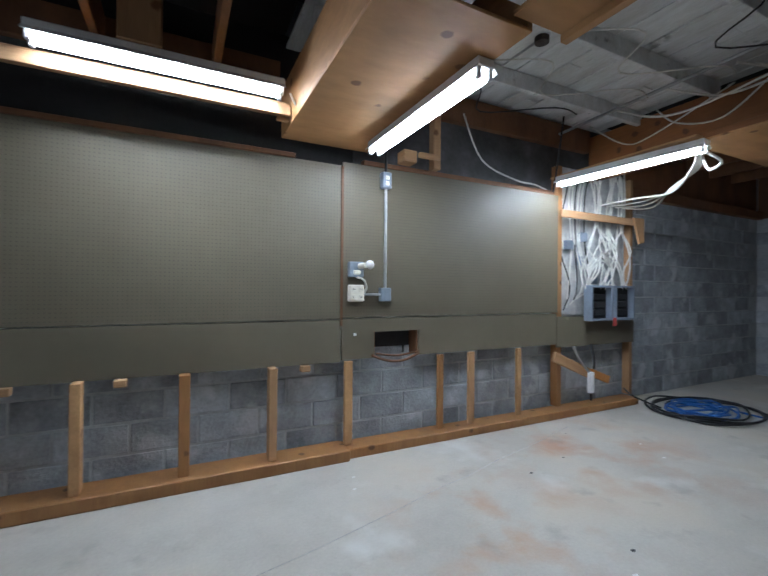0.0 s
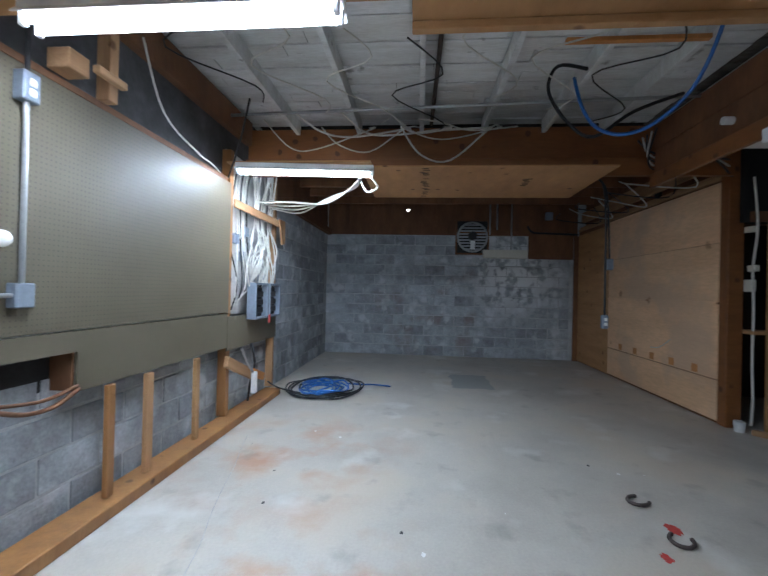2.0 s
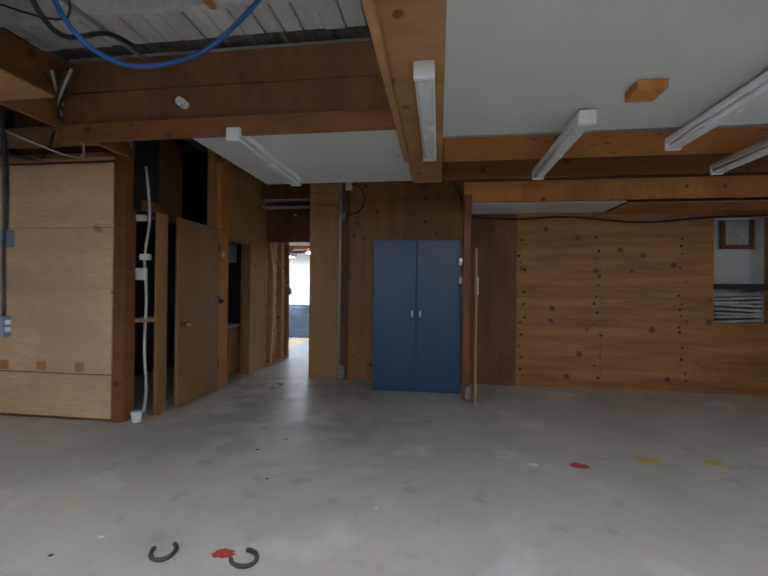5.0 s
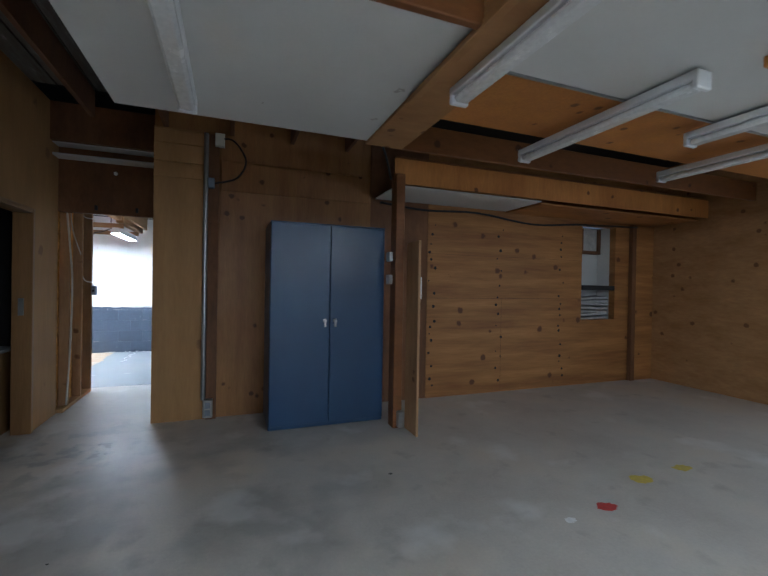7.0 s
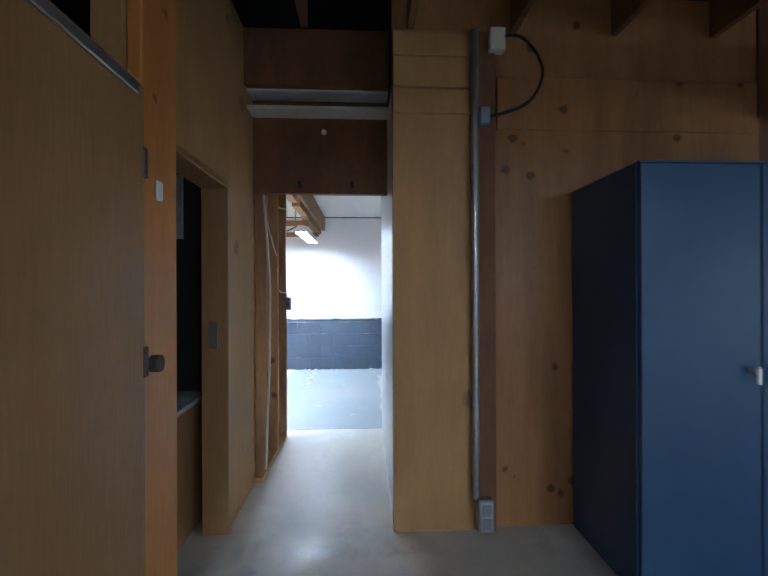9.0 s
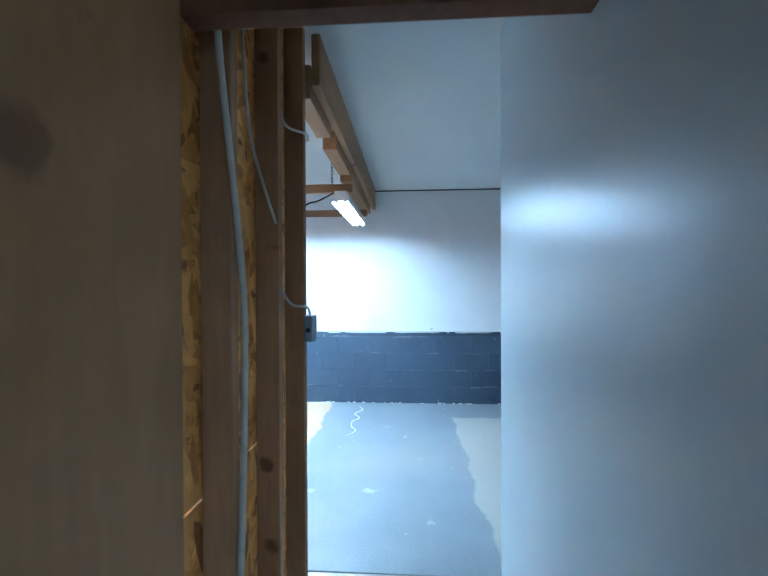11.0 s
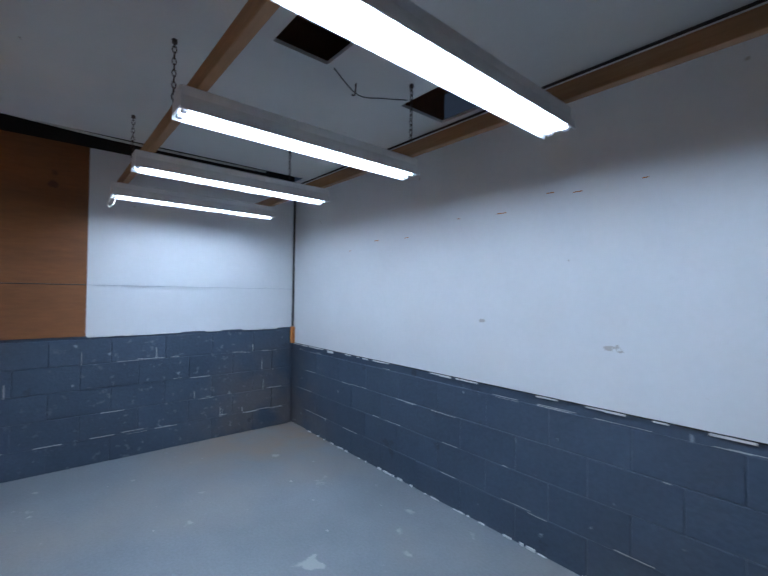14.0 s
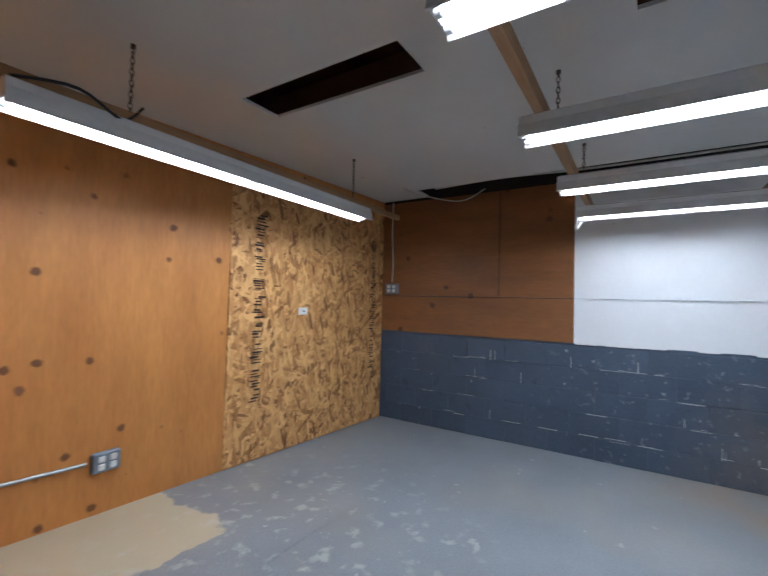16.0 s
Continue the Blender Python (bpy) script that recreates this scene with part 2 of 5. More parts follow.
PLYD = mat("brown_stained_plywood", (0.245, 0.097, 0.029), (0.155, 0.060, 0.018), 0.5, 1.5, fine=18, stretch=(1, 0.5, 3), bump=0.06)
over(PLYD, (0.07, 0.025, 0.012), knots(4.0, 0.11))
BAYPLY = mat("bay_fir_plywood", (0.50, 0.245, 0.078), (0.25, 0.105, 0.03), 0.55, 2.0, fine=12, stretch=(0.35, 1, 4.2), piece=0.1, c=(0.38, 0.175, 0.052), mix=0.4, bump=0.08)
over(BAYPLY, (0.09, 0.03, 0.012), knots(3.4, 0.12))
PLYH = mat("fir_plywood_sheet", (0.54, 0.285, 0.11), (0.33, 0.16, 0.055), 0.6, 2.4, fine=14, stretch=(0.45, 1, 3.2), piece=0.12, c=(0.44, 0.24, 0.10))
over(PLYH, (0.12, 0.05, 0.02), knots(4.6, 0.11))
DOORWOOD = mat("varnished_door", (0.31, 0.172, 0.072), (0.23, 0.12, 0.045), 0.35, 1.2, fine=24, stretch=(4, 4, 0.3), bump=0.04)
DARKWOOD = mat("dark_old_wood", (0.20, 0.092, 0.04), (0.10, 0.046, 0.021), 0.75, 2.0, fine=20, stretch=(2, 2, 0.8), piece=0.2)
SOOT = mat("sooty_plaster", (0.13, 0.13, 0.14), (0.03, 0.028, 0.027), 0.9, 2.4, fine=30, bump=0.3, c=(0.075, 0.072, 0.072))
# Near-black colour that stands in for the shade of unlit spaces.
BLACK = mat("unlit_void_black", (0.02, 0.018, 0.017), (0.012, 0.011, 0.01), 0.9, 3)
PLANK = mat("whitewashed_plank", (0.80, 0.81, 0.81), (0.54, 0.53, 0.51), 0.85, 2.2, fine=26, stretch=(4, 0.7, 2), c=(0.68, 0.69, 0.69))
over(PLANK, (0.10, 0.09, 0.08), specks(6, 0.66, 0.74, 0.7))
DIRTY_PLANK = mat("sooty_old_plank", (0.58, 0.55, 0.50), (0.11, 0.085, 0.065), 0.9, 4.2, fine=26, stretch=(4, 0.7, 2), c=(0.16, 0.15, 0.135))
CABBLUE = mat("blue_enamel", (0.030, 0.070, 0.145), (0.024, 0.057, 0.125), 0.33, 1.0, fine=5, bump=0.04, spec=0.45, grain=0.06)
STEEL = mat("galvanised_steel", (0.45, 0.46, 0.47), (0.35, 0.36, 0.37), 0.38, 6, metal=0.85, bump=0.03)
BOXGREY = mat("grey_steel_box", (0.24, 0.28, 0.34), (0.19, 0.22, 0.27), 0.5, 4, metal=0.3)
ENAMEL = mat("white_fixture_enamel", (0.80, 0.81, 0.82), (0.72, 0.73, 0.74), 0.35, 3, bump=0.02, grain=0.06)
PLASTIC = mat("ivory_plastic", (0.68, 0.66, 0.58), (0.60, 0.58, 0.5), 0.4, 5, bump=0.02, grain=0.06)
CABLE_W = mat("white_cable_sheath", (0.66, 0.65, 0.6), (0.52, 0.5, 0.45), 0.5, 8, bump=0.02)
CABLE_B = mat("black_cable_sheath", (0.02, 0.02, 0.022), (0.014, 0.014, 0.015), 0.5, 8, bump=0.02)
HOSE_BLUE = mat("blue_hose_rubber", (0.03, 0.13, 0.42), (0.025, 0.10, 0.33), 0.4, 8, bump=0.02)
CHROME = mat("bright_chrome", (0.8, 0.8, 0.8), (0.7, 0.7, 0.7), 0.3, 5, metal=0.5, bump=0.0)
BRASS = mat("polished_brass", (0.70, 0.48, 0.16), (0.6, 0.4, 0.12), 0.2, 8, metal=1.0, bump=0.01)
DARK = mat("dark_interior", (0.03, 0.03, 0.032), (0.02, 0.02, 0.02), 0.7, 5)
RUST = mat("rusty_iron", (0.12, 0.10, 0.09), (0.07, 0.05, 0.045), 0.75, 20, metal=0.4)
RED = mat("red_paint", (0.50, 0.05, 0.04), (0.38, 0.06, 0.05), 0.7, 20)
YELLOW = mat("yellow_paint", (0.58, 0.44, 0.06), (0.48, 0.38, 0.10), 0.7, 20)
PAPER = mat("pale_paper", (0.55, 0.54, 0.52), (0.30, 0.30, 0.31), 0.8, 9)
BEAD = mat("white_paint_bead", (0.8, 0.8, 0.78), (0.7, 0.7, 0.7), 0.6, 9)
INK = mat("black_ink", (0.03, 0.025, 0.02), (0.02, 0.02, 0.02), 0.8, 9)


def osb(name, axis, tone=(1.0, 1.0, 1.0)):
    """Pressed strand board: slivers at many angles over a tan ground."""
    m = mat(name, (0.56 * tone[0], 0.33 * tone[1], 0.13 * tone[2]), (0.43 * tone[0], 0.235 * tone[1], 0.082 * tone[2]), 0.6, 9, fine=70, bump=0.12, mix=0.4)
    n, l = m.node_tree.nodes, m.node_tree.links
    bs = n["Principled BSDF"]
    col = bs.inputs["Base Color"].links[0].from_socket
    tc = n.new("ShaderNodeTexCoord")
    for k, (angle, sc, cut) in enumerate(((20, 19, 0.6), (-38, 17, 0.6), (80, 22, 0.62), (-70, 19, 0.62), (50, 16, 0.62), (5, 24, 0.74), (-15, 18, 0.74))):
        mp = n.new("ShaderNodeMapping")
        mp.vector_type = "TEXTURE"
        mp.inputs["Location"].default_value = (0.37 * k, 0.37 * k, 0.53 * k)
        mp.inputs["Rotation"].default_value = (radians(angle) * (axis == 0), radians(angle) * (axis == 1), 0.0)
        mp.inputs["Scale"].default_value = (0.55, 0.55, 2.4)
        l.new(tc.outputs["Object"], mp.inputs[0])
        vo = n.new("ShaderNodeTexVoronoi")
        vo.inputs["Scale"].default_value = sc
        l.new(mp.outputs[0], vo.inputs["Vector"])
        sp = n.new("ShaderNodeSeparateXYZ")
        l.new(vo.outputs["Color"], sp.inputs[0])
        rp = n.new("ShaderNodeValToRGB")
        e = rp.color_ramp.elements
        e[0].color, e[1].color = (0.14 * tone[0], 0.055 * tone[1], 0.014 * tone[2], 1), (0.74 * tone[0], 0.50 * tone[1], 0.235 * tone[2], 1)
        mid = e.new(0.3)
        mid.color = (0.46 * tone[0], 0.25 * tone[1], 0.085 * tone[2], 1)
        l.new(sp.outputs[0], rp.inputs[0])
        mx = n.new("ShaderNodeMix")
        mx.data_type = "RGBA"
        l.new(op(n, l, "MULTIPLY", op(n, l, "GREATER_THAN", sp.outputs[1], cut), 0.8), mx.inputs["Factor"])
        l.new(col, mx.inputs["A"])
        l.new(rp.outputs[0], mx.inputs["B"])
        col = mx.outputs["Result"]
    l.new(col, bs.inputs["Base Color"])
    return m


OSB = osb("strand_board_sheet", 1, (1.08, 0.94, 0.82))
OSB_SIDE = osb("strand_board_backing", 0, (1.3, 1.05, 0.6))


def glow(name, colour, strength):
    m = bpy.data.materials.new(name)
    m.use_nodes = True
    bs = m.node_tree.nodes["Principled BSDF"]
    bs.inputs["Base Color"].default_value = (0.9, 0.9, 0.9, 1)
    bs.inputs["Emission Color"].default_value = (*colour, 1)
    bs.inputs["Emission Strength"].default_value = strength
    return m


TUBE_ON = glow("lit_tube", (0.93, 0.97, 1.0), TUBE_POWER)
PANEL_TUBE_ON = glow("lit_panel_tube", (0.93, 0.97, 1.0), PANEL_TUBE_POWER)
STORE_TUBE_ON = glow("lit_storeroom_tube", (0.93, 0.97, 1.0), STORE_TUBE_POWER)
TUBE_OFF = mat("unlit_tube", (0.75, 0.76, 0.76), (0.7, 0.71, 0.71), 0.25, 3, bump=0.0)
DAYSPOT = glow("daylight_spot", (1, 1, 1), 6.0)


# ---- building helpers ----
def box(bm, x0, y0, z0, x1, y1, z1, bevel=0.0):
    x0, x1 = min(x0, x1), max(x0, x1)
    y0, y1 = min(y0, y1), max(y0, y1)
    z0, z1 = min(z0, z1), max(z0, z1)
    r = bmesh.ops.create_cube(bm, size=1.0)
    for v in r["verts"]:
        v.co = Vector(((v.co.x + 0.5) * (x1 - x0) + x0, (v.co.y + 0.5) * (y1 - y0) + y0, (v.co.z + 0.5) * (z1 - z0) + z0))
    if bevel:
        es = {e for v in r["verts"] for e in v.link_edges}
        bmesh.ops.bevel(bm, geom=list(es), offset=bevel, segments=1, affect="EDGES")
    return bm


def boxes(*bs, bevel=0.0):
    bm = bmesh.new()
    for b in bs:
        box(bm, *b, bevel=bevel)
    return bm


def cyl(bm, p, q, r, seg=12, r2=None):
    p, q = Vector(p), Vector(q)
    d = q - p
    m = Matrix.Translation((p + q) / 2) @ d.to_track_quat("Z", "Y").to_matrix().to_4x4()
    bmesh.ops.create_cone(bm, cap_ends=True, segments=seg, radius1=r, radius2=r if r2 is None else r2, depth=d.length, matrix=m)
    return bm


def sweep(bm, pts, r, seg=6, per=5):
    """A round tube along a smooth line through the points."""
    ps = [Vector(p) for p in pts]
    line = []
    for i in range(len(ps) - 1):
        a, b, c, d = ps[max(i - 1, 0)], ps[i], ps[i + 1], ps[min(i + 2, len(ps) - 1)]
        for k in range(per):
            t = k / per
            line.append(0.5 * (2 * b + (c - a) * t + (2 * a - 5 * b + 4 * c - d) * t * t + (3 * b - a - 3 * c + d) * t ** 3))
    line.append(ps[-1])
    rings, up = [], Vector((0.3, 0.2, 1)).normalized()
    for i, p in enumerate(line):
        d = (line[min(i + 1, len(line) - 1)] - line[max(i - 1, 0)]).normalized()
        s = d.cross(up)
        if s.length < 0.05:
            s = d.cross(Vector((1, 0, 0)))
        s.normalize()
        u = s.cross(d)
        up = u
        rings.append([bm.verts.new(p + r * (math.cos(a) * s + math.sin(a) * u)) for a in (2 * math.pi * k / seg for k in range(seg))])
    for a, b in zip(rings, rings[1:]):
        for k in range(seg):
            f = bm.faces.new((a[k], a[(k + 1) % seg], b[(k + 1) % seg], b[k]))
            f.smooth = True
    bm.faces.new(rings[0][::-1])
    bm.faces.new(rings[-1])
    return bm


def mesh_of(name, bm, material):
    me = bpy.data.meshes.new(name)
    bmesh.ops.recalc_face_normals(bm, faces=bm.faces)
    bm.to_mesh(me)
    bm.free()
    me.materials.append(material)
    return me


def part(name, bm, material, parent=None, label=""):
    """One mesh; under a parent its coordinates are given in the parent's own space."""
    ob = new(name, mesh_of(name, bm, material))
    ob.parent = parent
    return tagged(ob, label)


def solid(name, bm, material, label="", category="", group="", kind=""):
    """A thing of one mesh, in world coordinates."""
    return tagged(part(name, bm, material), label, category, group, kind)


def thing(name, at, label, category, group="", kind=""):
    ob = new(name)
    ob.location = at
    return tagged(ob, label, category, group, kind)


def structure(name, bm, material, label):
    return solid(name, bm, material, label, "structure", "", "structure")


def wire(name, pts, r, material, label, group="loose cables"):
    return solid(name, sweep(bmesh.new(), pts, r), material, label, "cable", group)


# ---- setting: floors, outer walls, roof ----
structure("ground", boxes((-40, -40, -0.16, 40, 40, -0.121)), CONCRETE, "bare concrete yard outside")
structure("floor_workshop", boxes((-4.0, -4.4, -0.12, 8.3, 3.5, 0.0), (-4.0, -5.75, -0.12, 4.25, -4.4, 0.0)), CONCRETE, "worn bare concrete workshop floor with rusty stains")
structure("floor_storeroom", boxes((-1.6, -9.0, -0.12, 8.4, -5.761, 0.0), (4.25, -5.76, -0.12, 8.4, -4.41, 0.0)), PAINTED_FLOOR, "grey-blue painted concrete floor, chipped and dusty, with a yellow strip")
# Slab added over everything so no light leaks through the plank gaps.
structure("roof_light_stop", boxes((-4.1, -9.1, 3.5, 8.6, 3.7, 3.6)), BLACK, "black slab added above the rooms to keep outside light out")
wall_n = structure("wall_north", boxes((-4.0, 3.212, 0, 8.5, 3.45, 3.5)), MORTAR, "concrete block wall behind open studs")
wall_e = structure("wall_east", boxes((8.112, -4.6, 0, 8.35, 3.21, 3.5)), MORTAR, "grey concrete block wall with rough mortar joints")
structure("wall_west", boxes((-3.95, -4.3, 0, -3.7, -1.5, 3.5), (-3.95, 2.8, 0, -3.7, 3.24, 3.5), (-3.95, -1.5, 2.3, -3.7, 2.8, 3.5)), PLYH, "knotty plywood end wall with a wide garage opening")
structure("wall_east_boards", boxes((8.085, -1.78, 2.44, 8.14, 3.19, 3.5)), DARKWOOD, "dark brown boards above the block wall")
structure("wall_north_boards", boxes((4.8, 3.205, 2.55, 8.08, 3.24, 3.5)), DARKWOOD, "dark boards along the wall top")

# workshop planked roof deck with its rafters
def planks(y0, y1, material, label):
    bm = bmesh.new()
    x = 0.7
    while x < 4.25:
        w = random.uniform(0.13, 0.16)
        yy = y0
        while yy < y1:
            ln = random.uniform(1.2, 2.8)
            dz = random.uniform(0, 0.012)
            box(bm, x, yy, 3.1 + dz, x + w - random.uniform(0.006, 0.016), min(yy + ln - 0.006, y1), 3.13 + dz)
            yy += ln
        x += w
    return structure("ceiling_planks", bm, material, label)


planks(-1.02, 3.2, PLANK, "whitewashed rough plank ceiling with cobwebs in the gaps")
planks(-4.05, -1.03, DIRTY_PLANK, "dark sooty old plank ceiling")
for yr in (2.63, 1.96, 1.3, 0.66, 0.05, -0.52, -1.15):
    structure("trim_rafter", boxes((0.75, yr - 0.022, 2.96, 4.14, yr + 0.022, 3.098), bevel=0.004), PLANK, "whitewashed rafter under the plank ceiling")
for xr in (1.2, 1.8, 2.4, 3.0, 3.6):
    structure("trim_joist", boxes((xr - 0.02, -4.05, 2.86, xr + 0.02, -2.42, 3.098), bevel=0.004), DARKWOOD, "dark old joist under the plank ceiling")
# Roof space over the joists is painted black to read as unlit.
structure("roof_void_sheet", boxes((-3.7, -4.1, 3.2, 0.69, 3.24, 3.24), (4.26, -4.6, 3.2, 8.14, 3.24, 3.24)), BLACK, "black sheet standing in for the unlit void above open joists")
for xr in (-2.6, -1.9, -1.2, -0.45, 0.2):
    structure("trim_joist", boxes((xr - 0.022, 1.05, 2.72, xr + 0.022, 3.2, 2.95), bevel=0.004), DARKWOOD, "dark open ceiling joist")
for xr in (4.9, 5.5, 6.1, 6.7, 7.3):
    structure("trim_joist", boxes((xr - 0.022, -1.75, 2.9, xr + 0.022, 3.2, 3.1), bevel=0.004), DARKWOOD, "dark open ceiling joist")

# beams of the workshop
structure("trim_beam_cross", boxes((4.12, -1.75, 2.62, 4.16, 3.2, 3.02), (4.17, -1.75, 2.58, 4.22, 3.2, 3.0), (4.06, -1.75, 2.50, 4.11, 3.2, 2.68), bevel=0.004), PLYD, "built-up brown beam carrying the rafters")
structure("trim_soffit_ply", boxes((3.5, -0.42, 2.425, 4.72, 1.85, 2.437)), PLYH, "plywood soffit panel under the beam")
structure("trim_beam_ply", boxes((0.64, 1.35, 2.37, 1.32, 3.05, 2.385), (0.64, 1.35, 2.385, 0.665, 3.05, 2.72), (1.295, 1.35, 2.385, 1.32, 3.05, 2.72), bevel=0.003), PLYH, "plywood-boxed beam with a rough edge")
structure("trim_beam_ply", boxes((1.34, -0.3, 2.50, 1.40, 1.42, 2.62), bevel=0.004), PINE_Y, "loose pine nailer under the rafters")
structure("trim_beam_main", boxes((1.2, -2.45, 2.395, 1.49, 1.34, 2.41), (1.47, -1.66, 2.36, 1.51, 1.34, 2.394), (1.2, -2.45, 2.41, 1.24, 1.34, 2.7), (1.45, -2.45, 2.41, 1.49, 1.34, 2.7), bevel=0.003), PLYH, "plywood-faced beam over the light fixtures")
structure("trim_beam_cross", boxes((1.5, -0.99, 2.37, 4.05, -0.95, 2.5), bevel=0.004), PLYD, "brown beam across the ceiling opening")
structure("trim_beam_back", boxes((1.5, -1.04, 2.51, 4.1, -1.0, 2.75), (1.5, -1.05, 2.76, 4.1, -1.01, 3.0), bevel=0.004), DARKWOOD, "dark brown beam at the edge of the ceiling opening")
structure("ceiling_board_a", boxes((-3.7, -1.25, 2.412, 1.2, 1.3, 2.43)), CEIL, "painted white ceiling board")
structure("ceiling_board_b", boxes((1.49, -2.42, 2.412, 3.05, -1.0, 2.43)), CEIL, "painted white ceiling board with ragged edge")
structure("trim_ceiling_edge", boxes((-3.7, -1.262, 2.40, 1.2, -1.252, 2.44)), STEEL, "thin metal edge strip on the ceiling board")
structure("trim_header_bay", boxes((-3.7, -3.36, 2.44, 0.9, -3.27, 2.63), (-3.7, -2.0, 2.5, 1.19, -1.96, 2.72), (-3.7, -2.75, 2.5, 1.19, -2.71, 2.72), bevel=0.004), PLYD, "knotty pine header beam over the bay")
structure("ceiling_bay", boxes((-0.95, -4.03, 2.36, 0.85, -3.37, 2.375)), CEIL, "sagging white ceiling board in the bay")
structure("ceiling_bay_ply", boxes((-3.7, -4.03, 2.34, -0.96, -3.37, 2.355)), BAYPLY, "brown plywood bay ceiling")
structure("wall_bay_back", boxes((-2.3, -4.15, 0, 0.16, -4.05, 2.45), (-3.7, -4.15, 0, -2.3, -4.05, 0.92), (-3.7, -4.15, 2.28, -2.3, -4.05, 3.2), (-3.7, -4.15, 0.92, -2.95, -4.05, 2.28), (-2.3, -4.16, 2.45, 0.16, -4.06, 3.2)), BAYPLY, "knotty fir plywood wall with nail rows")
structure("trim_bay_joint", boxes((-2.3, -4.052, 1.22, 0.16, -4.0485, 1.226), (-2.3, -4.052, 1.765, 0.16, -4.0485, 1.769), (-0.93, -4.052, 0.02, -0.926, -4.0485, 1.22)), DARKWOOD, "dark joint between plywood sheets")
structure("trim_bay_ceiling_ply", boxes((-3.7, -1.95, 2.446, 1.19, -1.264, 2.458)), PLY, "orange plywood sheet between the ceiling boards")
structure("trim_bay_face", boxes((-3.7, -3.266, 2.36, 0.93, -3.25, 2.60)), PLY, "orange plywood face on the bay header")
structure("trim_wall_band", boxes((0.92, -4.059, 2.30, 2.50, -4.045, 2.60), bevel=0.004), WALLBOARD, "horizontal plank above the cabinet")
structure("trim_column_blocks", boxes((2.64, -4.039, 2.38, 3.1, -4.025, 2.52), (2.64, -4.039, 2.53, 3.1, -4.022, 2.70), (2.64, -4.039, 2.71, 3.1, -4.027, 2.84), bevel=0.004), TANV, "short horizontal boards on the column top")
structure("wall_bay_back_dark", boxes((0.16, -4.14, 0, 0.9, -4.06, 3.2)), DARKWOOD, "dark brown board wall")
structure("wall_cabinet_back", boxes((0.9, -4.16, 0, 2.62, -4.06, 2.4), (0.9, -4.155, 2.4, 3.1, -4.075, 3.1)), WALLBOARD, "varnished orange board wall behind the cabinet")
structure("wall_column_ply", boxes((2.62, -4.15, 0, 3.1, -4.04, 2.86)), TANV, "plain plywood panel beside the passage")
structure("wall_passage_west", boxes((3.0, -5.645, 0, 3.1, -4.15, 2.6)), GLOSS, "glossy white painted partition")
structure("trim_partition_end", boxes((3.0, -5.66, 0, 3.099, -5.646, 2.6)), GLOSS, "white end cap of the partition")
structure("wall_passage_header", boxes((3.1, -4.72, 2.065, 4.05, -4.66, 3.1)), DARKWOOD, "dark plywood header above the passage")
structure("trim_passage_header", boxes((3.1, -4.655, 2.72, 4.05, -4.5, 2.73)), WHITE, "pale board on top of the header")
structure("wall_passage_top", boxes((3.1, -4.5, 2.731, 4.05, -4.44, 3.1)), DARKWOOD, "dark boards above the passage")
# wall with the two doors
structure("wall_doors", boxes((4.05, -3.38, 0, 4.15, -3.1, 3.1), (4.05, -4.08, 1.99, 4.15, -3.38, 3.1), (4.05, -4.66, 0, 4.15, -4.08, 3.1)), TANV, "plywood wall around the washroom doorway")
# Black sheets paint the shade of the unlit room past the doorway.
structure("wall_doors_recess", boxes((4.15, -2.2, 2.06, 4.25, -1.9, 3.1), (5.6, -4.35, 0, 5.7, -1.9, 3.1), (4.15, -4.40, 0, 5.6, -4.35, 3.1)), BLACK, "black sheets standing in for the unlit room behind the doorway")
structure("wall_over_door", boxes((4.5, -3.1, 2.1, 4.6, -1.97, 3.1)), DARKWOOD, "dark boards above the open door")
structure("trim_door_frame", boxes((4.03, -3.40, 0, 4.17, -3.36, 2.0), (4.03, -4.10, 0, 4.18, -4.06, 1.99), (4.03, -4.06, 1.95, 4.18, -3.40, 1.99), bevel=0.004), DOORWOOD, "brown door frame of the washroom")
structure("wall_tan_side", boxes((4.32, -1.93, 0, 8.14, -1.82, 2.52)), DARKWOOD, "inner face of the panelled wall")
structure("trim_post", boxes((4.2, -1.95, 0, 4.315, -1.80, 2.95), bevel=0.006), PLYD, "brown corner post")
structure("trim_plate", boxes((4.32, -1.92, 2.525, 8.1, -1.80, 2.565), (4.32, -1.94, 2.57, 8.1, -1.83, 2.61), (4.32, -1.9, 2.7, 8.1, -1.86, 2.9), bevel=0.004), PINE_X, "double top plate above the panelled wall")
structure("wall_above_tan", boxes((4.32, -1.96, 2.61, 8.14, -1.945, 3.5)), DARKWOOD, "dark boards above the top plate")
for (xa, xb, za, zb) in ((4.33, 6.78, 0.03, 0.445), (4.33, 6.78, 0.455, 1.235), (4.33, 6.78, 1.255, 1.87), (4.33, 6.78, 1.875, 2.5), (6.79, 8.06, 0.02, 2.45)):
    structure("trim_panel", boxes((xa, -1.818, za, xb, -1.80, zb), bevel=0.003), TAN if xb < 7 else PLYH, "tan plywood sheet on the panelled wall")
structure("trim_batten", boxes((4.34, -1.80, 1.235, 6.78, -1.785, 1.262)), TAN, "thin horizontal wood batten")
structure("trim_corner_board", boxes((8.062, -1.82, 0, 8.10, -1.72, 2.44)), DARKWOOD, "dark corner board")

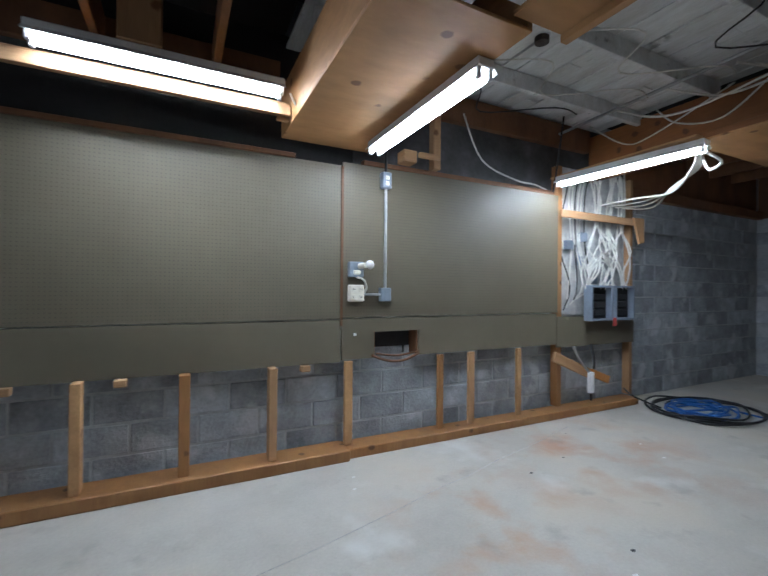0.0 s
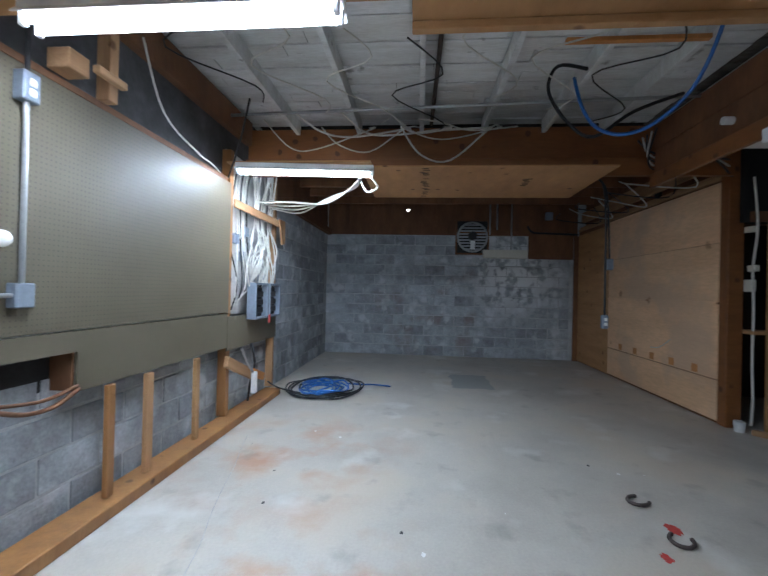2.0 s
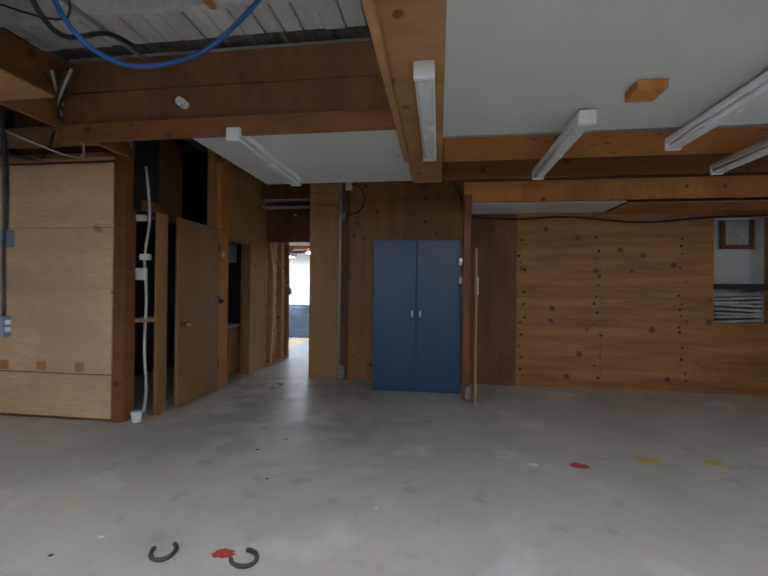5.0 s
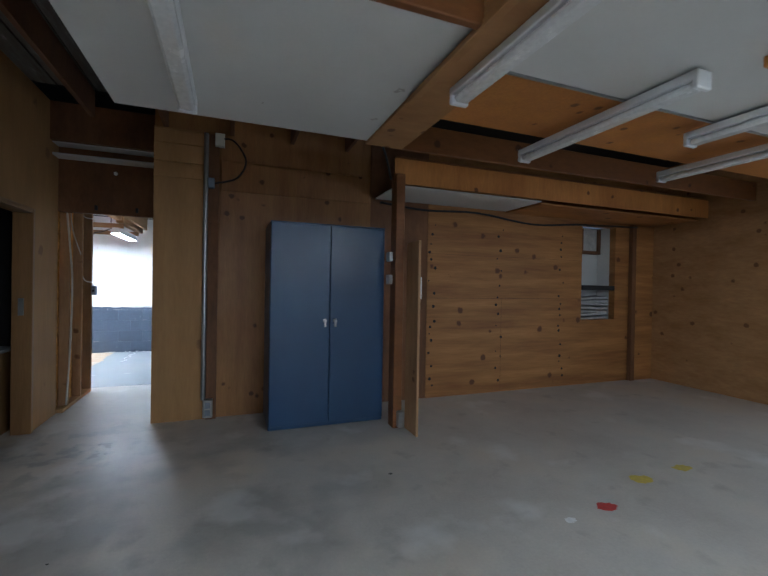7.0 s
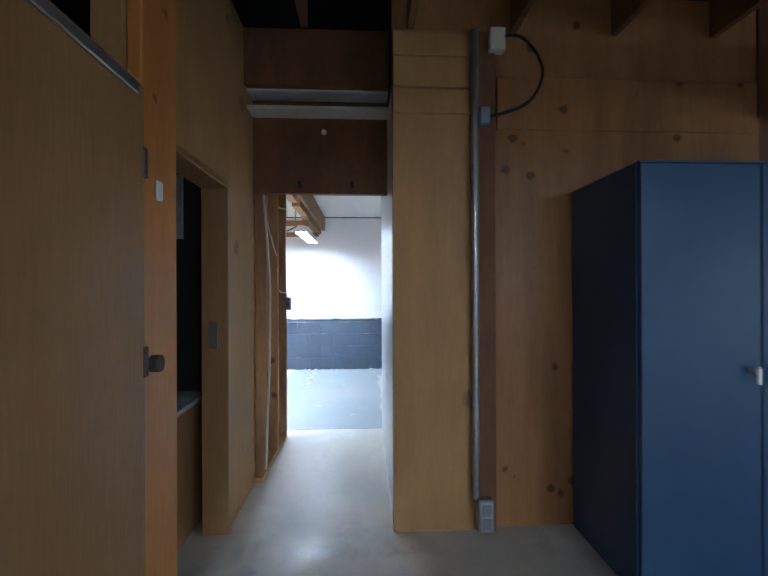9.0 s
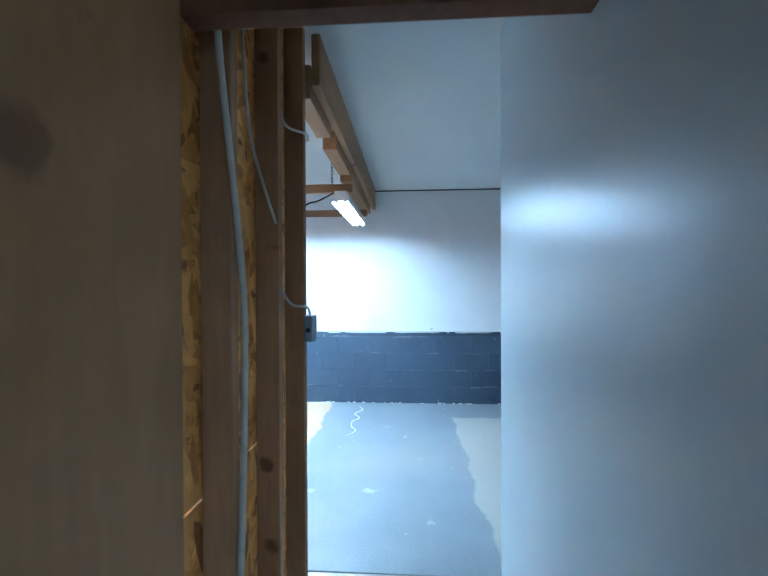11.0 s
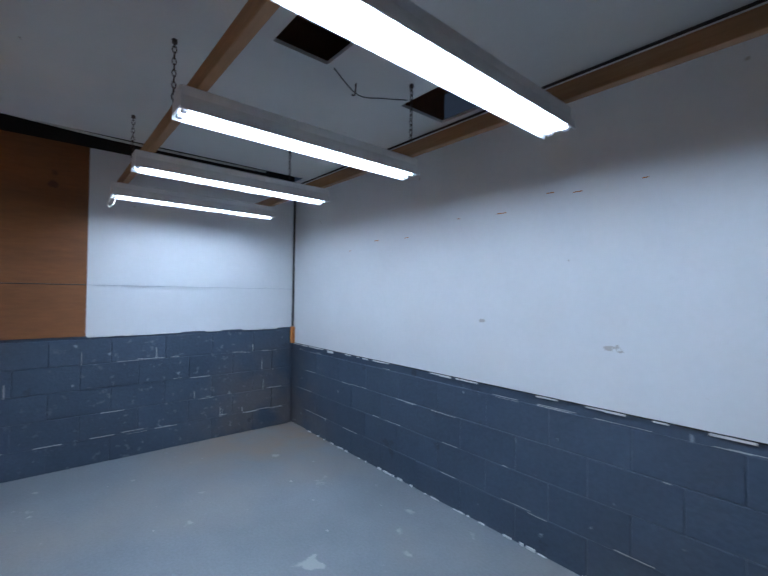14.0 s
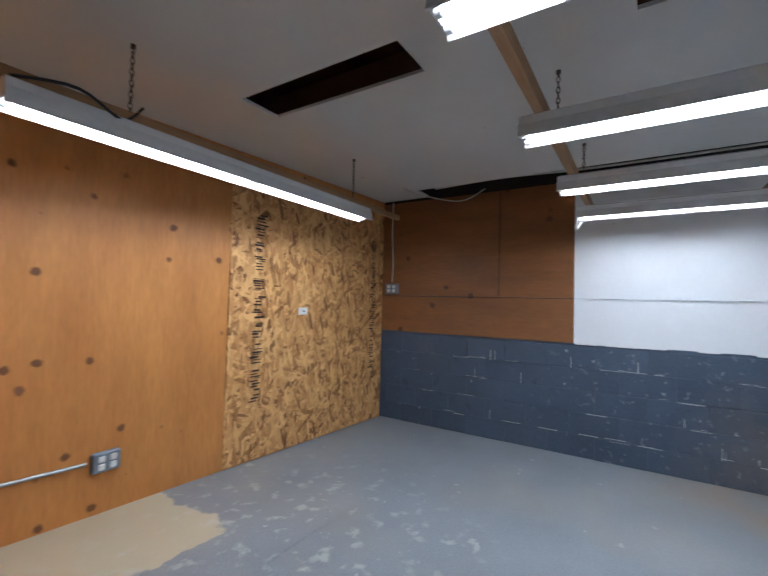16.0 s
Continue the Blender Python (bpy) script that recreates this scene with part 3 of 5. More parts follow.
# storeroom walls and ceiling
structure("wall_south_base", boxes((2.15, -9.0, 0, 8.4, -8.712, 0.865)), BLUE, "blue painted block base of the wall")
structure("wall_south_base_bare", boxes((-1.6, -9.0, 0, 2.15, -8.712, 0.865)), BARE, "patchy unpainted block base of the wall")
structure("wall_south", boxes((2.085, -9.0, 0.866, 8.4, -8.705, 2.62)), WHITE, "white painted wall above blue block courses")
structure("wall_south_west", boxes((-1.6, -9.0, 0.866, 2.08, -8.70, 2.62)), WHITE, "off-white drywall past the sheet joint")
structure("wall_storeroom_east_base", boxes((8.172, -8.70, 0, 8.4, -4.3, 1.04)), BLUE, "blue painted block base of the wall")
structure("wall_storeroom_east", boxes((8.17, -8.70, 1.04, 8.4, -6.86, 2.57)), WHITE, "white painted boards above blue block courses")
structure("wall_storeroom_ply", boxes((8.165, -6.86, 1.46, 8.4, -4.6, 2.57)), PLYD, "orange plywood sheet above the blue blocks")
structure("wall_storeroom_ply_low", boxes((8.16, -6.86, 1.04, 8.4, -4.6, 1.452)), PLYD, "low orange plywood strip above the blue blocks")
structure("wall_storeroom_west", boxes((-1.7, -9.0, 0, -1.6, -5.4, 2.62)), WHITE, "off-white end wall")
structure("wall_storeroom_north_west", boxes((-1.6, -5.5, 0, 3.0, -5.4, 2.62)), WHITE, "off-white back wall")
bm = bmesh.new()
HOLES = ((5.57, -6.43, 5.86, -5.32), (5.6, -7.68, 5.9, -7.38), (5.66, -8.66, 5.98, -8.27))
xs = [3.1, 4.15, 5.57, 5.6, 5.66, 5.86, 5.9, 5.98, 7.86, 8.16]
ys = [-8.7, -8.66, -8.27, -7.68, -7.38, -6.43, -5.32, -4.5]
for x0, x1 in zip(xs, xs[1:]):
    for y0, y1 in zip(ys, ys[1:]):
        cx, cy = (x0 + x1) / 2, (y0 + y1) / 2
        if any(a < cx < c and b < cy < d for a, b, c, d in HOLES) or (cx > 7.86 and cy > -8.66 and cy < -5.32):
            continue
        box(bm, x0, y0, 2.6, x1, y1, 2.62)
box(bm, -1.6, -8.7, 2.601, 3.1, -5.5, 2.62)
structure("ceiling_storeroom", bm, CEIL, "white ceiling board with cut-out openings and a ragged slot")
# Solid black strip puts the slot's shade into the colour.
structure("wall_slot_shade", boxes((8.175, -8.7, 2.571, 8.4, -4.6, 2.95)), BLACK, "black strip painted as the shaded gap above the wall boards")
structure("ceiling_void", boxes((3.1, -8.9, 2.95, 8.4, -4.5, 3.0)), DARKWOOD, "dark joist space above the ceiling openings")
for xr in (5.5, 6.02):
    structure("trim_joist", boxes((xr - 0.02, -8.7, 2.63, xr + 0.02, -4.7, 2.85)), DARKWOOD, "dark joist seen through the ceiling openings")


def slanted(x):
    return -4.45 - (x - 4.2) * 0.27 / 3.955


def sheet(name, x0, x1, z0, z1, material, label, off=0.0):
    bm = bmesh.new()
    a, b = slanted(x0) - off, slanted(x1) - off
    vs = [bm.verts.new(p) for p in ((x0, a, z0), (x1, b, z0), (x1, b, z1), (x0, a, z1), (x0, a + 0.04, z0), (x1, b + 0.04, z0), (x1, b + 0.04, z1), (x0, a + 0.04, z1))]
    for q in ((0, 1, 2, 3), (7, 6, 5, 4), (0, 4, 5, 1), (1, 5, 6, 2), (2, 6, 7, 3), (3, 7, 4, 0)):
        bm.faces.new([vs[i] for i in q])
    return structure(name, bm, material, label)


sheet("wall_storeroom_north", 4.2, 8.16, 0, 2.62, PLY, "knotty orange plywood wall")
sheet("trim_osb_sheet", 6.08, 7.83, 0.01, 2.5, OSB, "raw strand board sheet with a printed ink band", 0.012)
sheet("trim_osb_strip", 7.835, 8.15, 0.01, 2.52, OSB, "narrow strand board strip in the corner", 0.004)

# stud partition beside the passage
structure("wall_stud_osb", boxes((4.082, -5.58, 0.0, 4.094, -4.67, 0.86), (4.082, -5.58, 0.868, 4.094, -4.67, 2.59)), OSB_SIDE, "strand board nailed behind open studs")
for ys_ in (-4.82, -5.21, -5.56):
    structure("trim_stud", boxes((3.993, ys_ - 0.021, 0.04, 4.08, ys_ + 0.021, 2.59), bevel=0.003), PINE, "open pine wall stud")
structure("trim_stud_plate", boxes((3.993, -5.58, 0, 4.08, -4.67, 0.038), bevel=0.003), PINE_Y, "pine floor plate")


# ---- light fixtures ----
def fixture(lit, label, at, group, tube=None, ends=True, skirt=0.1):
    """A two-tube shop light along its own y axis, its origin at the top of the housing."""
    f = thing("shop_light", at, label, "light fixture", group)
    bm = boxes((-0.05, -0.62, -0.045, 0.05, 0.62, 0.0), bevel=0.006)
    for s in ((-1, 1) if lit else ()):
        vs = [bm.verts.new(p) for p in ((s * 0.05, -0.62, -0.038), (s * 0.07, -0.62, -skirt), (s * 0.07, 0.62, -skirt), (s * 0.05, 0.62, -0.038),
                                        (s * 0.047, -0.62, -0.042), (s * 0.067, -0.62, -skirt - 0.004), (s * 0.067, 0.62, -skirt - 0.004), (s * 0.047, 0.62, -0.042))]
        for q in ((0, 1, 2, 3), (7, 6, 5, 4), (0, 4, 5, 1), (1, 5, 6, 2), (2, 6, 7, 3), (3, 7, 4, 0)):
            bm.faces.new([vs[i] for i in q])
    if not lit:
        part("lens", boxes((-0.043, -0.6, -0.085, 0.043, 0.6, -0.046), bevel=0.014), TUBE_OFF, f, "clear ribbed lens")
        for e in (-1, 1):
            part("end_cap", boxes((-0.051, e * 0.601, -0.09, 0.051, e * 0.63, 0.0), bevel=0.006), ENAMEL, f)
        part("housing", bm, ENAMEL, f)
        return f
    for e in ((-1, 1) if ends else ()):
        box(bm, -0.062, e * 0.614, -0.085, 0.062, e * 0.62, -0.04)
    part("housing", bm, ENAMEL, f)
    for s in (-1, 1):
        part("tube", cyl(bmesh.new(), (s * 0.034, -0.585, -0.074), (s * 0.034, 0.585, -0.074), 0.016, 12), tube or TUBE_OFF, f, "glowing tube" if lit else "unlit tube")
        for e in (-1, 1):
            part("socket", boxes((s * 0.034 - 0.013, e * 0.588, -0.1, s * 0.034 + 0.013, e * 0.612, -0.04), bevel=0.004), ENAMEL, f)
    return f


def place(base, x, y, z, turn=0.0):
    return copy_thing(base, pose(x, y, z, 0, 0, turn))


G1, G2 = "workshop light fixtures", "storeroom light fixtures"
lamp_on = fixture(True, "lit two-tube white fluorescent shop light under the beam", (1.27, 2.2, 2.37), G1, TUBE_ON, False, 0.062)
tagged(place(lamp_on, -0.06, 2.62, 2.56, 90), "lit two-tube white fluorescent shop light on a wood strip")
panel_lamp = fixture(True, "lit two-tube fluorescent shop light above the electrical panel", (3.42, 2.34, 2.42), G1, PANEL_TUBE_ON, False, 0.062)
panel_lamp.rotation_euler = (0, 0, radians(5))
lamp_off = fixture(False, "unlit white fluorescent shop light under the beam", (1.3, -0.85, 2.395), G1)
tagged(place(lamp_off, 2.64, -1.55, 2.412), "unlit white fluorescent shop light on the ceiling board")
tagged(place(lamp_off, 0.34, -1.5, 2.40), "unlit white fluorescent shop light hung below the ceiling edge")
tagged(place(lamp_off, -0.42, -0.8, 2.40), "unlit white fluorescent shop light hung below the ceiling board")
tagged(place(lamp_off, -1.12, -1.48, 2.40), "unlit white fluorescent shop light hung below the ceiling edge")
hung = fixture(True, "lit two-tube shop light hung from wood strips on chains", (4.065, -7.55, 2.19), G2, STORE_TUBE_ON, True, 0.096)
wall_light = fixture(True, "lit two-tube shop light hung along the plywood wall", (5.1, -5.3, 2.21), G2, STORE_TUBE_ON, True, 0.108)
wall_light.rotation_euler = (0, 0, radians(90))
for lx in (4.92, 5.79, 6.72, 7.6):
    place(hung, lx, -7.57, 2.19)
place(wall_light, 6.34, -5.3, 2.21, 90)


# ---- north side: pegboard wall on open studs ----
STUDS = (-2.8, -2.2, -1.65, -1.1, -0.53, 0.04, 0.59, 1.18, 2.03, 2.37, 2.94, 3.55, 4.74)
for i, xs_ in enumerate(STUDS):
    top = 2.6 if i > 10 else 0.727
    front, back = (3.082, 3.17) if i > 10 else (2.97, 3.06) if xs_ < 1.0 else (3.03, 3.063)
    structure("trim_stud", boxes((xs_ - 0.031 - 0.01 * (i % 2), front, 0.083, xs_ + 0.025, back, top), bevel=0.004), (PINE, PINE_Y, WALLBOARD)[i % 3], "weathered pine stud against the block wall")
structure("trim_sill_plate", boxes((-3.6, 2.925, 0, 1.15, 3.16, 0.082), (1.152, 2.962, 0, 4.70, 3.16, 0.074), bevel=0.006), WALLBOARD, "doubled brown floor plate under the studs")
structure("wall_pegboard", boxes((-3.6, 3.068, 1.052, 1.112, 3.08, 2.245)), PEGHOLE, "dark brown pegboard sheet with rows of holes")
structure("wall_pegboard", boxes((1.122, 3.066, 1.062, 3.495, 3.08, 2.275)), PEGHOLE, "dark brown pegboard sheet")
structure("wall_hardboard_strip", boxes((-3.6, 3.066, 0.72, 1.112, 3.08, 1.046)), PEG, "dark brown hardboard strip along the studs")
structure("wall_hardboard_strip", boxes((1.122, 3.064, 0.945, 3.48, 3.08, 1.055), (1.122, 3.064, 0.735, 1.4, 3.08, 0.945), (1.82, 3.064, 0.735, 3.48, 3.08, 0.945)), PEG, "brown hardboard strip with a cut-out hole")
structure("wall_hardboard_strip", boxes((3.485, 3.064, 0.70, 4.76, 3.08, 1.02)), PEG, "brown hardboard strip under the electrical panel")
structure("trim_peg_top", boxes((-3.6, 3.06, 2.25, 0.75, 3.12, 2.285), (1.3, 3.075, 2.28, 3.45, 3.13, 2.32), bevel=0.004), DARKWOOD, "brown strip on top of the pegboard")
structure("trim_edge_strip", boxes((1.108, 3.056, 1.0, 1.126, 3.0675, 2.24)), DARKWOOD, "thin wood edge strip at the sheet joint")
hole = thing("wall_opening_box", (1.61, 3.12, 0.74), "dark wooden box behind a cut-out hole", "box")
for sx in (-0.21, 0.195):
    part("side", boxes((sx, -0.035, 0.0, sx + 0.015, 0.1, 0.21)), DARKWOOD, hole)
part("back", boxes((-0.195, 0.09, 0.0, 0.195, 0.1, 0.21)), DARK, hole)
bm = bmesh.new()
sweep(bm, [(-0.24, -0.075, 0.02), (-0.1, -0.085, -0.03), (0.05, -0.085, -0.035), (0.2, -0.075, 0.015)], 0.012)
sweep(bm, [(-0.2, -0.068, 0.03), (0.0, -0.075, 0.005), (0.2, -0.068, 0.03)], 0.01)
part("torn_edge", bm, DARKWOOD, hole, "torn splintered edge")
for bx in (-0.87, -0.32, 0.83):
    solid("wood_block", boxes((bx - 0.035, 3.02, 0.675, bx + 0.035, 3.075, 0.72), bevel=0.004), PINE_X, "small pine block nailed under the board edge", "wood block", "blocks under the board")
# receptacles, lamp holder and conduit
cb = thing("conduit_run", (1.48, 3.066, 1.2), "galvanised conduit with steel outlet boxes on pegboard", "conduit")
part("pipe", cyl(bmesh.new(), (0, -0.03, 0.1), (0, -0.03, 0.92), 0.012), STEEL, cb)
part("cross_pipe", cyl(bmesh.new(), (-0.2, -0.03, 0.045), (-0.03, -0.03, 0.045), 0.01), STEEL, cb)
part("junction_box", boxes((-0.045, -0.055, -0.01, 0.045, 0, 0.1), bevel=0.006), BOXGREY, cb)
ob = part("outlet_box", boxes((-0.04, -0.06, 0.9, 0.04, 0, 1.03), bevel=0.006), BOXGREY, cb)
part("receptacle", boxes((-0.018, -0.066, 0.92, 0.018, -0.058, 0.955), (-0.018, -0.066, 0.965, 0.018, -0.058, 1.0), bevel=0.005), PLASTIC, ob, "ivory receptacle faces")
part("upper_pipe", cyl(bmesh.new(), (0, -0.03, 1.03), (0, -0.03, 1.35), 0.011), DARK, cb)
q = thing("outlet_box", (1.225, 3.066, 1.19), "ivory four-gang outlet box", "outlet")
part("cover", boxes((-0.06, -0.06, 0, 0.06, 0, 0.13), bevel=0.008), PLASTIC, q)
for a in (-0.03, 0.03):
    for b in (0.035, 0.095):
        part("socket_face", boxes((a - 0.018, -0.065, b - 0.022, a + 0.018, -0.058, b + 0.022), bevel=0.004), PLASTIC, q)
        part("slot", boxes((a - 0.008, -0.067, b - 0.006, a - 0.004, -0.0645, b + 0.008), (a + 0.004, -0.067, b - 0.006, a + 0.008, -0.0645, b + 0.008)), DARK, q)
q = thing("lamp_holder", (1.225, 3.066, 1.38), "grey steel box with a bare white bulb", "lamp holder")
part("box", boxes((-0.06, -0.05, 0, 0.06, 0, 0.12), bevel=0.006), BOXGREY, q)
part("receptacle", boxes((-0.03, -0.06, 0.02, 0.03, -0.048, 0.055), bevel=0.008), PLASTIC, q)
part("bulb_socket", cyl(bmesh.new(), (0.02, -0.05, 0.085), (0.05, -0.1, 0.09), 0.022), PLASTIC, q)
bm = bmesh.new()
bmesh.ops.create_uvsphere(bm, u_segments=16, v_segments=10, radius=0.034, matrix=Matrix.Translation((0.075, -0.13, 0.095)))
for f in bm.faces:
    f.smooth = True
part("bulb", bm, BEAD, q, "frosted white bulb")
wire("cable", [(1.225, 3.03, 1.38), (1.27, 2.99, 1.36), (1.30, 3.0, 1.30), (1.28, 3.02, 1.25)], 0.008, CABLE_W, "short white cable between the wall boxes", "wall cables")
solid("nail_head", cyl(bmesh.new(), (1.23, 3.066, 0.93), (1.23, 3.05, 0.93), 0.012), BEAD, "white round cap on the board", "cap")
# wood bits above the pegboard
solid("stud_piece", boxes((1.93, 3.02, 2.322, 2.0, 3.1, 2.9), bevel=0.004), PINE, "upright pine block above the pegboard", "wood")
solid("wood_bracket", boxes((1.6, 2.95, 2.322, 1.72, 3.07, 2.42), (1.72, 2.9, 2.36, 1.92, 2.94, 2.4), bevel=0.005), PINE_X, "rough pine bracket above the pegboard", "wood")
solid("wood_wedge", boxes((0.56, 2.8, 2.40, 0.74, 2.84, 2.42), bevel=0.004), PINE_X, "thin pine scrap under the light strip", "wood")
solid("light_strip", boxes((-1.6, 2.72, 2.40, 0.63, 2.76, 2.47), (-1.6, 2.76, 2.47, 0.63, 2.80, 2.50), bevel=0.003), PINE_X, "pine strip carrying the light fixture", "wood strip")
solid("light_hanger", boxes((-0.3, 2.55, 2.56, -0.1, 2.70, 2.95), bevel=0.003), PINE, "pine board hanger above the light", "wood")
# Added black board: the unlit void over the west pegboard, as colour.
structure("wall_north_void", boxes((-3.6, 3.185, 2.2, 1.25, 3.2, 3.2)), BLACK, "black board standing in for the unlit void above the pegboard")
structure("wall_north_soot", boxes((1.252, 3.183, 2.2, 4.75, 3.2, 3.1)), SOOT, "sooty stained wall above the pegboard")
structure("trim_header_north", boxes((1.33, 3.11, 2.82, 4.04, 3.18, 3.06), bevel=0.004), DARKWOOD, "dark header under the plank ceiling")
structure("trim_header_north", boxes((-3.6, 3.1, 2.72, 0.64, 3.16, 2.95), bevel=0.004), DARKWOOD, "dark header above the pegboard")

# ---- electrical panel bay ----
solid("panel_backing", boxes((3.56, 3.15, 1.03, 4.7, 3.165, 2.62)), PAPER, "pale patchy backing board behind the wiring", "board")
solid("cross_board", boxes((3.5, 3.02, 2.05, 4.84, 3.045, 2.13), bevel=0.005), PINE_X, "pine board nailed across the panel studs", "board")
bm = bmesh.new()
vs = [bm.verts.new(p) for p in ((4.66, 3.02, 2.14), (4.85, 3.02, 2.14), (4.85, 3.02, 1.86), (4.76, 3.02, 1.84), (4.70, 3.02, 2.0))]
f = bm.faces.new(vs)
for v in bmesh.ops.extrude_face_region(bm, geom=[f])["geom"]:
    if isinstance(v, bmesh.types.BMVert):
        v.co.y -= 0.02
solid("gusset", bm, PINE, "ragged pine gusset on the corner stud", "board")
ep = thing("electrical_panel", (4.255, 3.062, 0.97), "open grey steel double breaker box without cover", "electrical panel")
for a, b in ((-0.365, -0.02), (0.03, 0.365)):
    part("casing", boxes((a, -0.1, 0, a + 0.022, 0, 0.38), (b - 0.022, -0.1, 0, b, 0, 0.38), (a + 0.022, -0.1, 0, b - 0.022, 0, 0.022), (a + 0.022, -0.1, 0.358, b - 0.022, 0, 0.38), bevel=0.002), BOXGREY, ep)
    part("interior", boxes((a + 0.022, -0.03, 0.022, b - 0.022, 0, 0.358)), DARK, ep)
    for k in range(3):
        part("breaker", boxes((a + 0.08, -0.075, 0.06 + 0.085 * k, b - 0.09, -0.031, 0.12 + 0.085 * k), bevel=0.006), CABLE_B, ep)
part("divider", boxes((-0.015, -0.09, 0.01, 0.025, 0, 0.37)), BOXGREY, ep)
part("tag", boxes((-0.02, -0.108, -0.06, 0.03, -0.101, 0.03)), RED, ep, "red tag")
rnd = random.Random(4)
for k in range(16):
    x0 = 3.92 + 0.66 * (k % 8) / 7 + rnd.uniform(-0.03, 0.03)
    x1 = 4.05 + 0.55 * rnd.random()
    yv = 3.0 + 0.1 * rnd.random()
    pts = [(x0, 3.04, 1.30), (x0 + rnd.uniform(-0.12, 0.12), yv, 1.48 + rnd.uniform(0, 0.1)), ((x0 + x1) / 2 + rnd.uniform(-0.16, 0.16), yv + 0.02, 1.75),
           (x1, 3.09, 2.02), (x1 + rnd.uniform(-0.05, 0.05), 3.08, 2.3), (x1 - 0.1 + rnd.uniform(-0.1, 0.1), 2.95 + rnd.uniform(0, 0.15), 2.60)]
    wire("cable", pts, 0.0085, CABLE_W, "white sheathed cable running up from the panel", "panel cables")
for k in range(7):
    x0 = 3.62 + 0.05 * k
    wire("cable", [(x0, 3.1, 1.08 + 0.03 * k), (x0 + rnd.uniform(-0.05, 0.2), 3.08, 1.35), (x0 + rnd.uniform(-0.08, 0.1), 3.11, 1.8), (x0 + 0.05, 3.12, 2.3), (x0 + 0.1, 3.1, 2.55)], 0.007, CABLE_W if k % 3 else CABLE_B, "thin cable behind the panel frame", "panel cables")
for k in range(3):
    wire("cable", [(3.95, 3.05, 1.36), (3.9 + 0.06 * k, 2.98, 1.5), (4.05, 2.97, 1.62 + 0.04 * k), (4.22, 3.0, 1.55), (4.2, 3.03, 1.4)], 0.011, CABLE_W, "looped white cable at the panel", "panel cables")
for k, (bx, bz) in enumerate(((3.72, 1.78), (3.95, 1.88), (3.9, 1.62), (4.12, 1.42), (4.4, 1.42))):
    solid("junction_box", boxes((bx - 0.05, 3.1, bz - 0.05, bx + 0.05, 3.148, bz + 0.05), bevel=0.006), BOXGREY, "grey steel junction box among the cables", "junction box", "panel boxes")
for k in range(4):
    wire("cable", [(4.15 + 0.12 * k, 3.05, 2.24), (4.2 + 0.1 * k, 2.7, 2.25 - 0.02 * k), (4.1, 2.3, 2.22 + 0.015 * k), (3.75 + 0.03 * k, 1.95, 2.32), (3.6, 1.85, 2.40)], 0.011, CABLE_W, "white cable looping from panel to light", "panel cables")
wire("cable", [(3.5, 1.78, 2.36), (3.62, 1.7, 2.27), (3.7, 1.82, 2.25), (3.75, 1.9, 2.42)], 0.011, CABLE_W, "white cable loop at the light end", "panel cables")
solid("light_board", boxes((3.36, 1.74, 2.425, 3.48, 3.05, 2.44)), PINE_Y, "pine board above the light", "wood strip")
# junk below the panel
bm = boxes((0, -0.02, -0.05, 0.62, 0.02, 0.05), bevel=0.004)
ob = solid("loose_board", bm, PINE_X, "loose pine board leaning across the studs", "board")
ob.matrix_world = pose(3.4, 3.03, 0.62, 0, 22, 0)
ob = solid("loose_board", boxes((0, -0.02, -0.04, 0.3, 0.02, 0.04), bevel=0.004), PLY, "short orange board end below the panel", "board")
ob.matrix_world = pose(3.93, 3.0, 0.42, 0, 20, 0)
solid("conduit_end", sweep(bmesh.new(), [(3.66, 3.0, 0.71), (3.75, 2.98, 0.55), (3.87, 2.96, 0.42), (3.92, 2.97, 0.38)], 0.014), STEEL, "bent steel conduit end", "conduit")
solid("pull_elbow", boxes((3.84, 2.93, 0.22, 3.9, 2.98, 0.44), bevel=0.008), ENAMEL, "pale plastic conduit fitting", "conduit")
wire("cable", [(4.0, 3.05, 0.71), (3.98, 3.0, 0.5), (4.0, 3.05, 0.3), (4.1, 3.12, 0.06)], 0.012, CABLE_B, "dark cable down to the floor", "panel cables")

# hose coil on the floor
coil = thing("hose_coil", (5.02, 2.5, 0), "coiled blue air hose and black cord on concrete", "hose")
for k in range(11):
    rr = random.Random(k)
    r = (0.46 if k % 3 == 0 else 0.24) + 0.14 * rr.random()
    pts = [((r + rr.uniform(-0.03, 0.03)) * math.cos(a) + rr.uniform(-0.02, 0.02) + 0.1 * math.cos(2.3 * k), 0.8 * r * math.sin(a) + 0.08 * math.sin(1.7 * k), 0.012 + 0.006 * k * (0.6 + 0.4 * math.sin(3 * a + k)))
           for a in (2 * math.pi * j / 12 for j in range(13))]
    part("hose_loop" if k % 3 else "cord_loop", sweep(bmesh.new(), pts, 0.011), HOSE_BLUE if k % 3 else CABLE_B, coil, "" if k % 3 else "black rubber cord")
part("hose_tail", sweep(bmesh.new(), [(0.25, -0.25, 0.03), (0.3, -0.42, 0.014), (0.32, -0.62, 0.013), (0.26, -0.85, 0.013)], 0.011), HOSE_BLUE, coil)
part("cord_tail", sweep(bmesh.new(), [(-0.35, 0.2, 0.03), (-0.42, 0.45, 0.1), (-0.38, 0.6, 0.16)], 0.01), CABLE_B, coil)

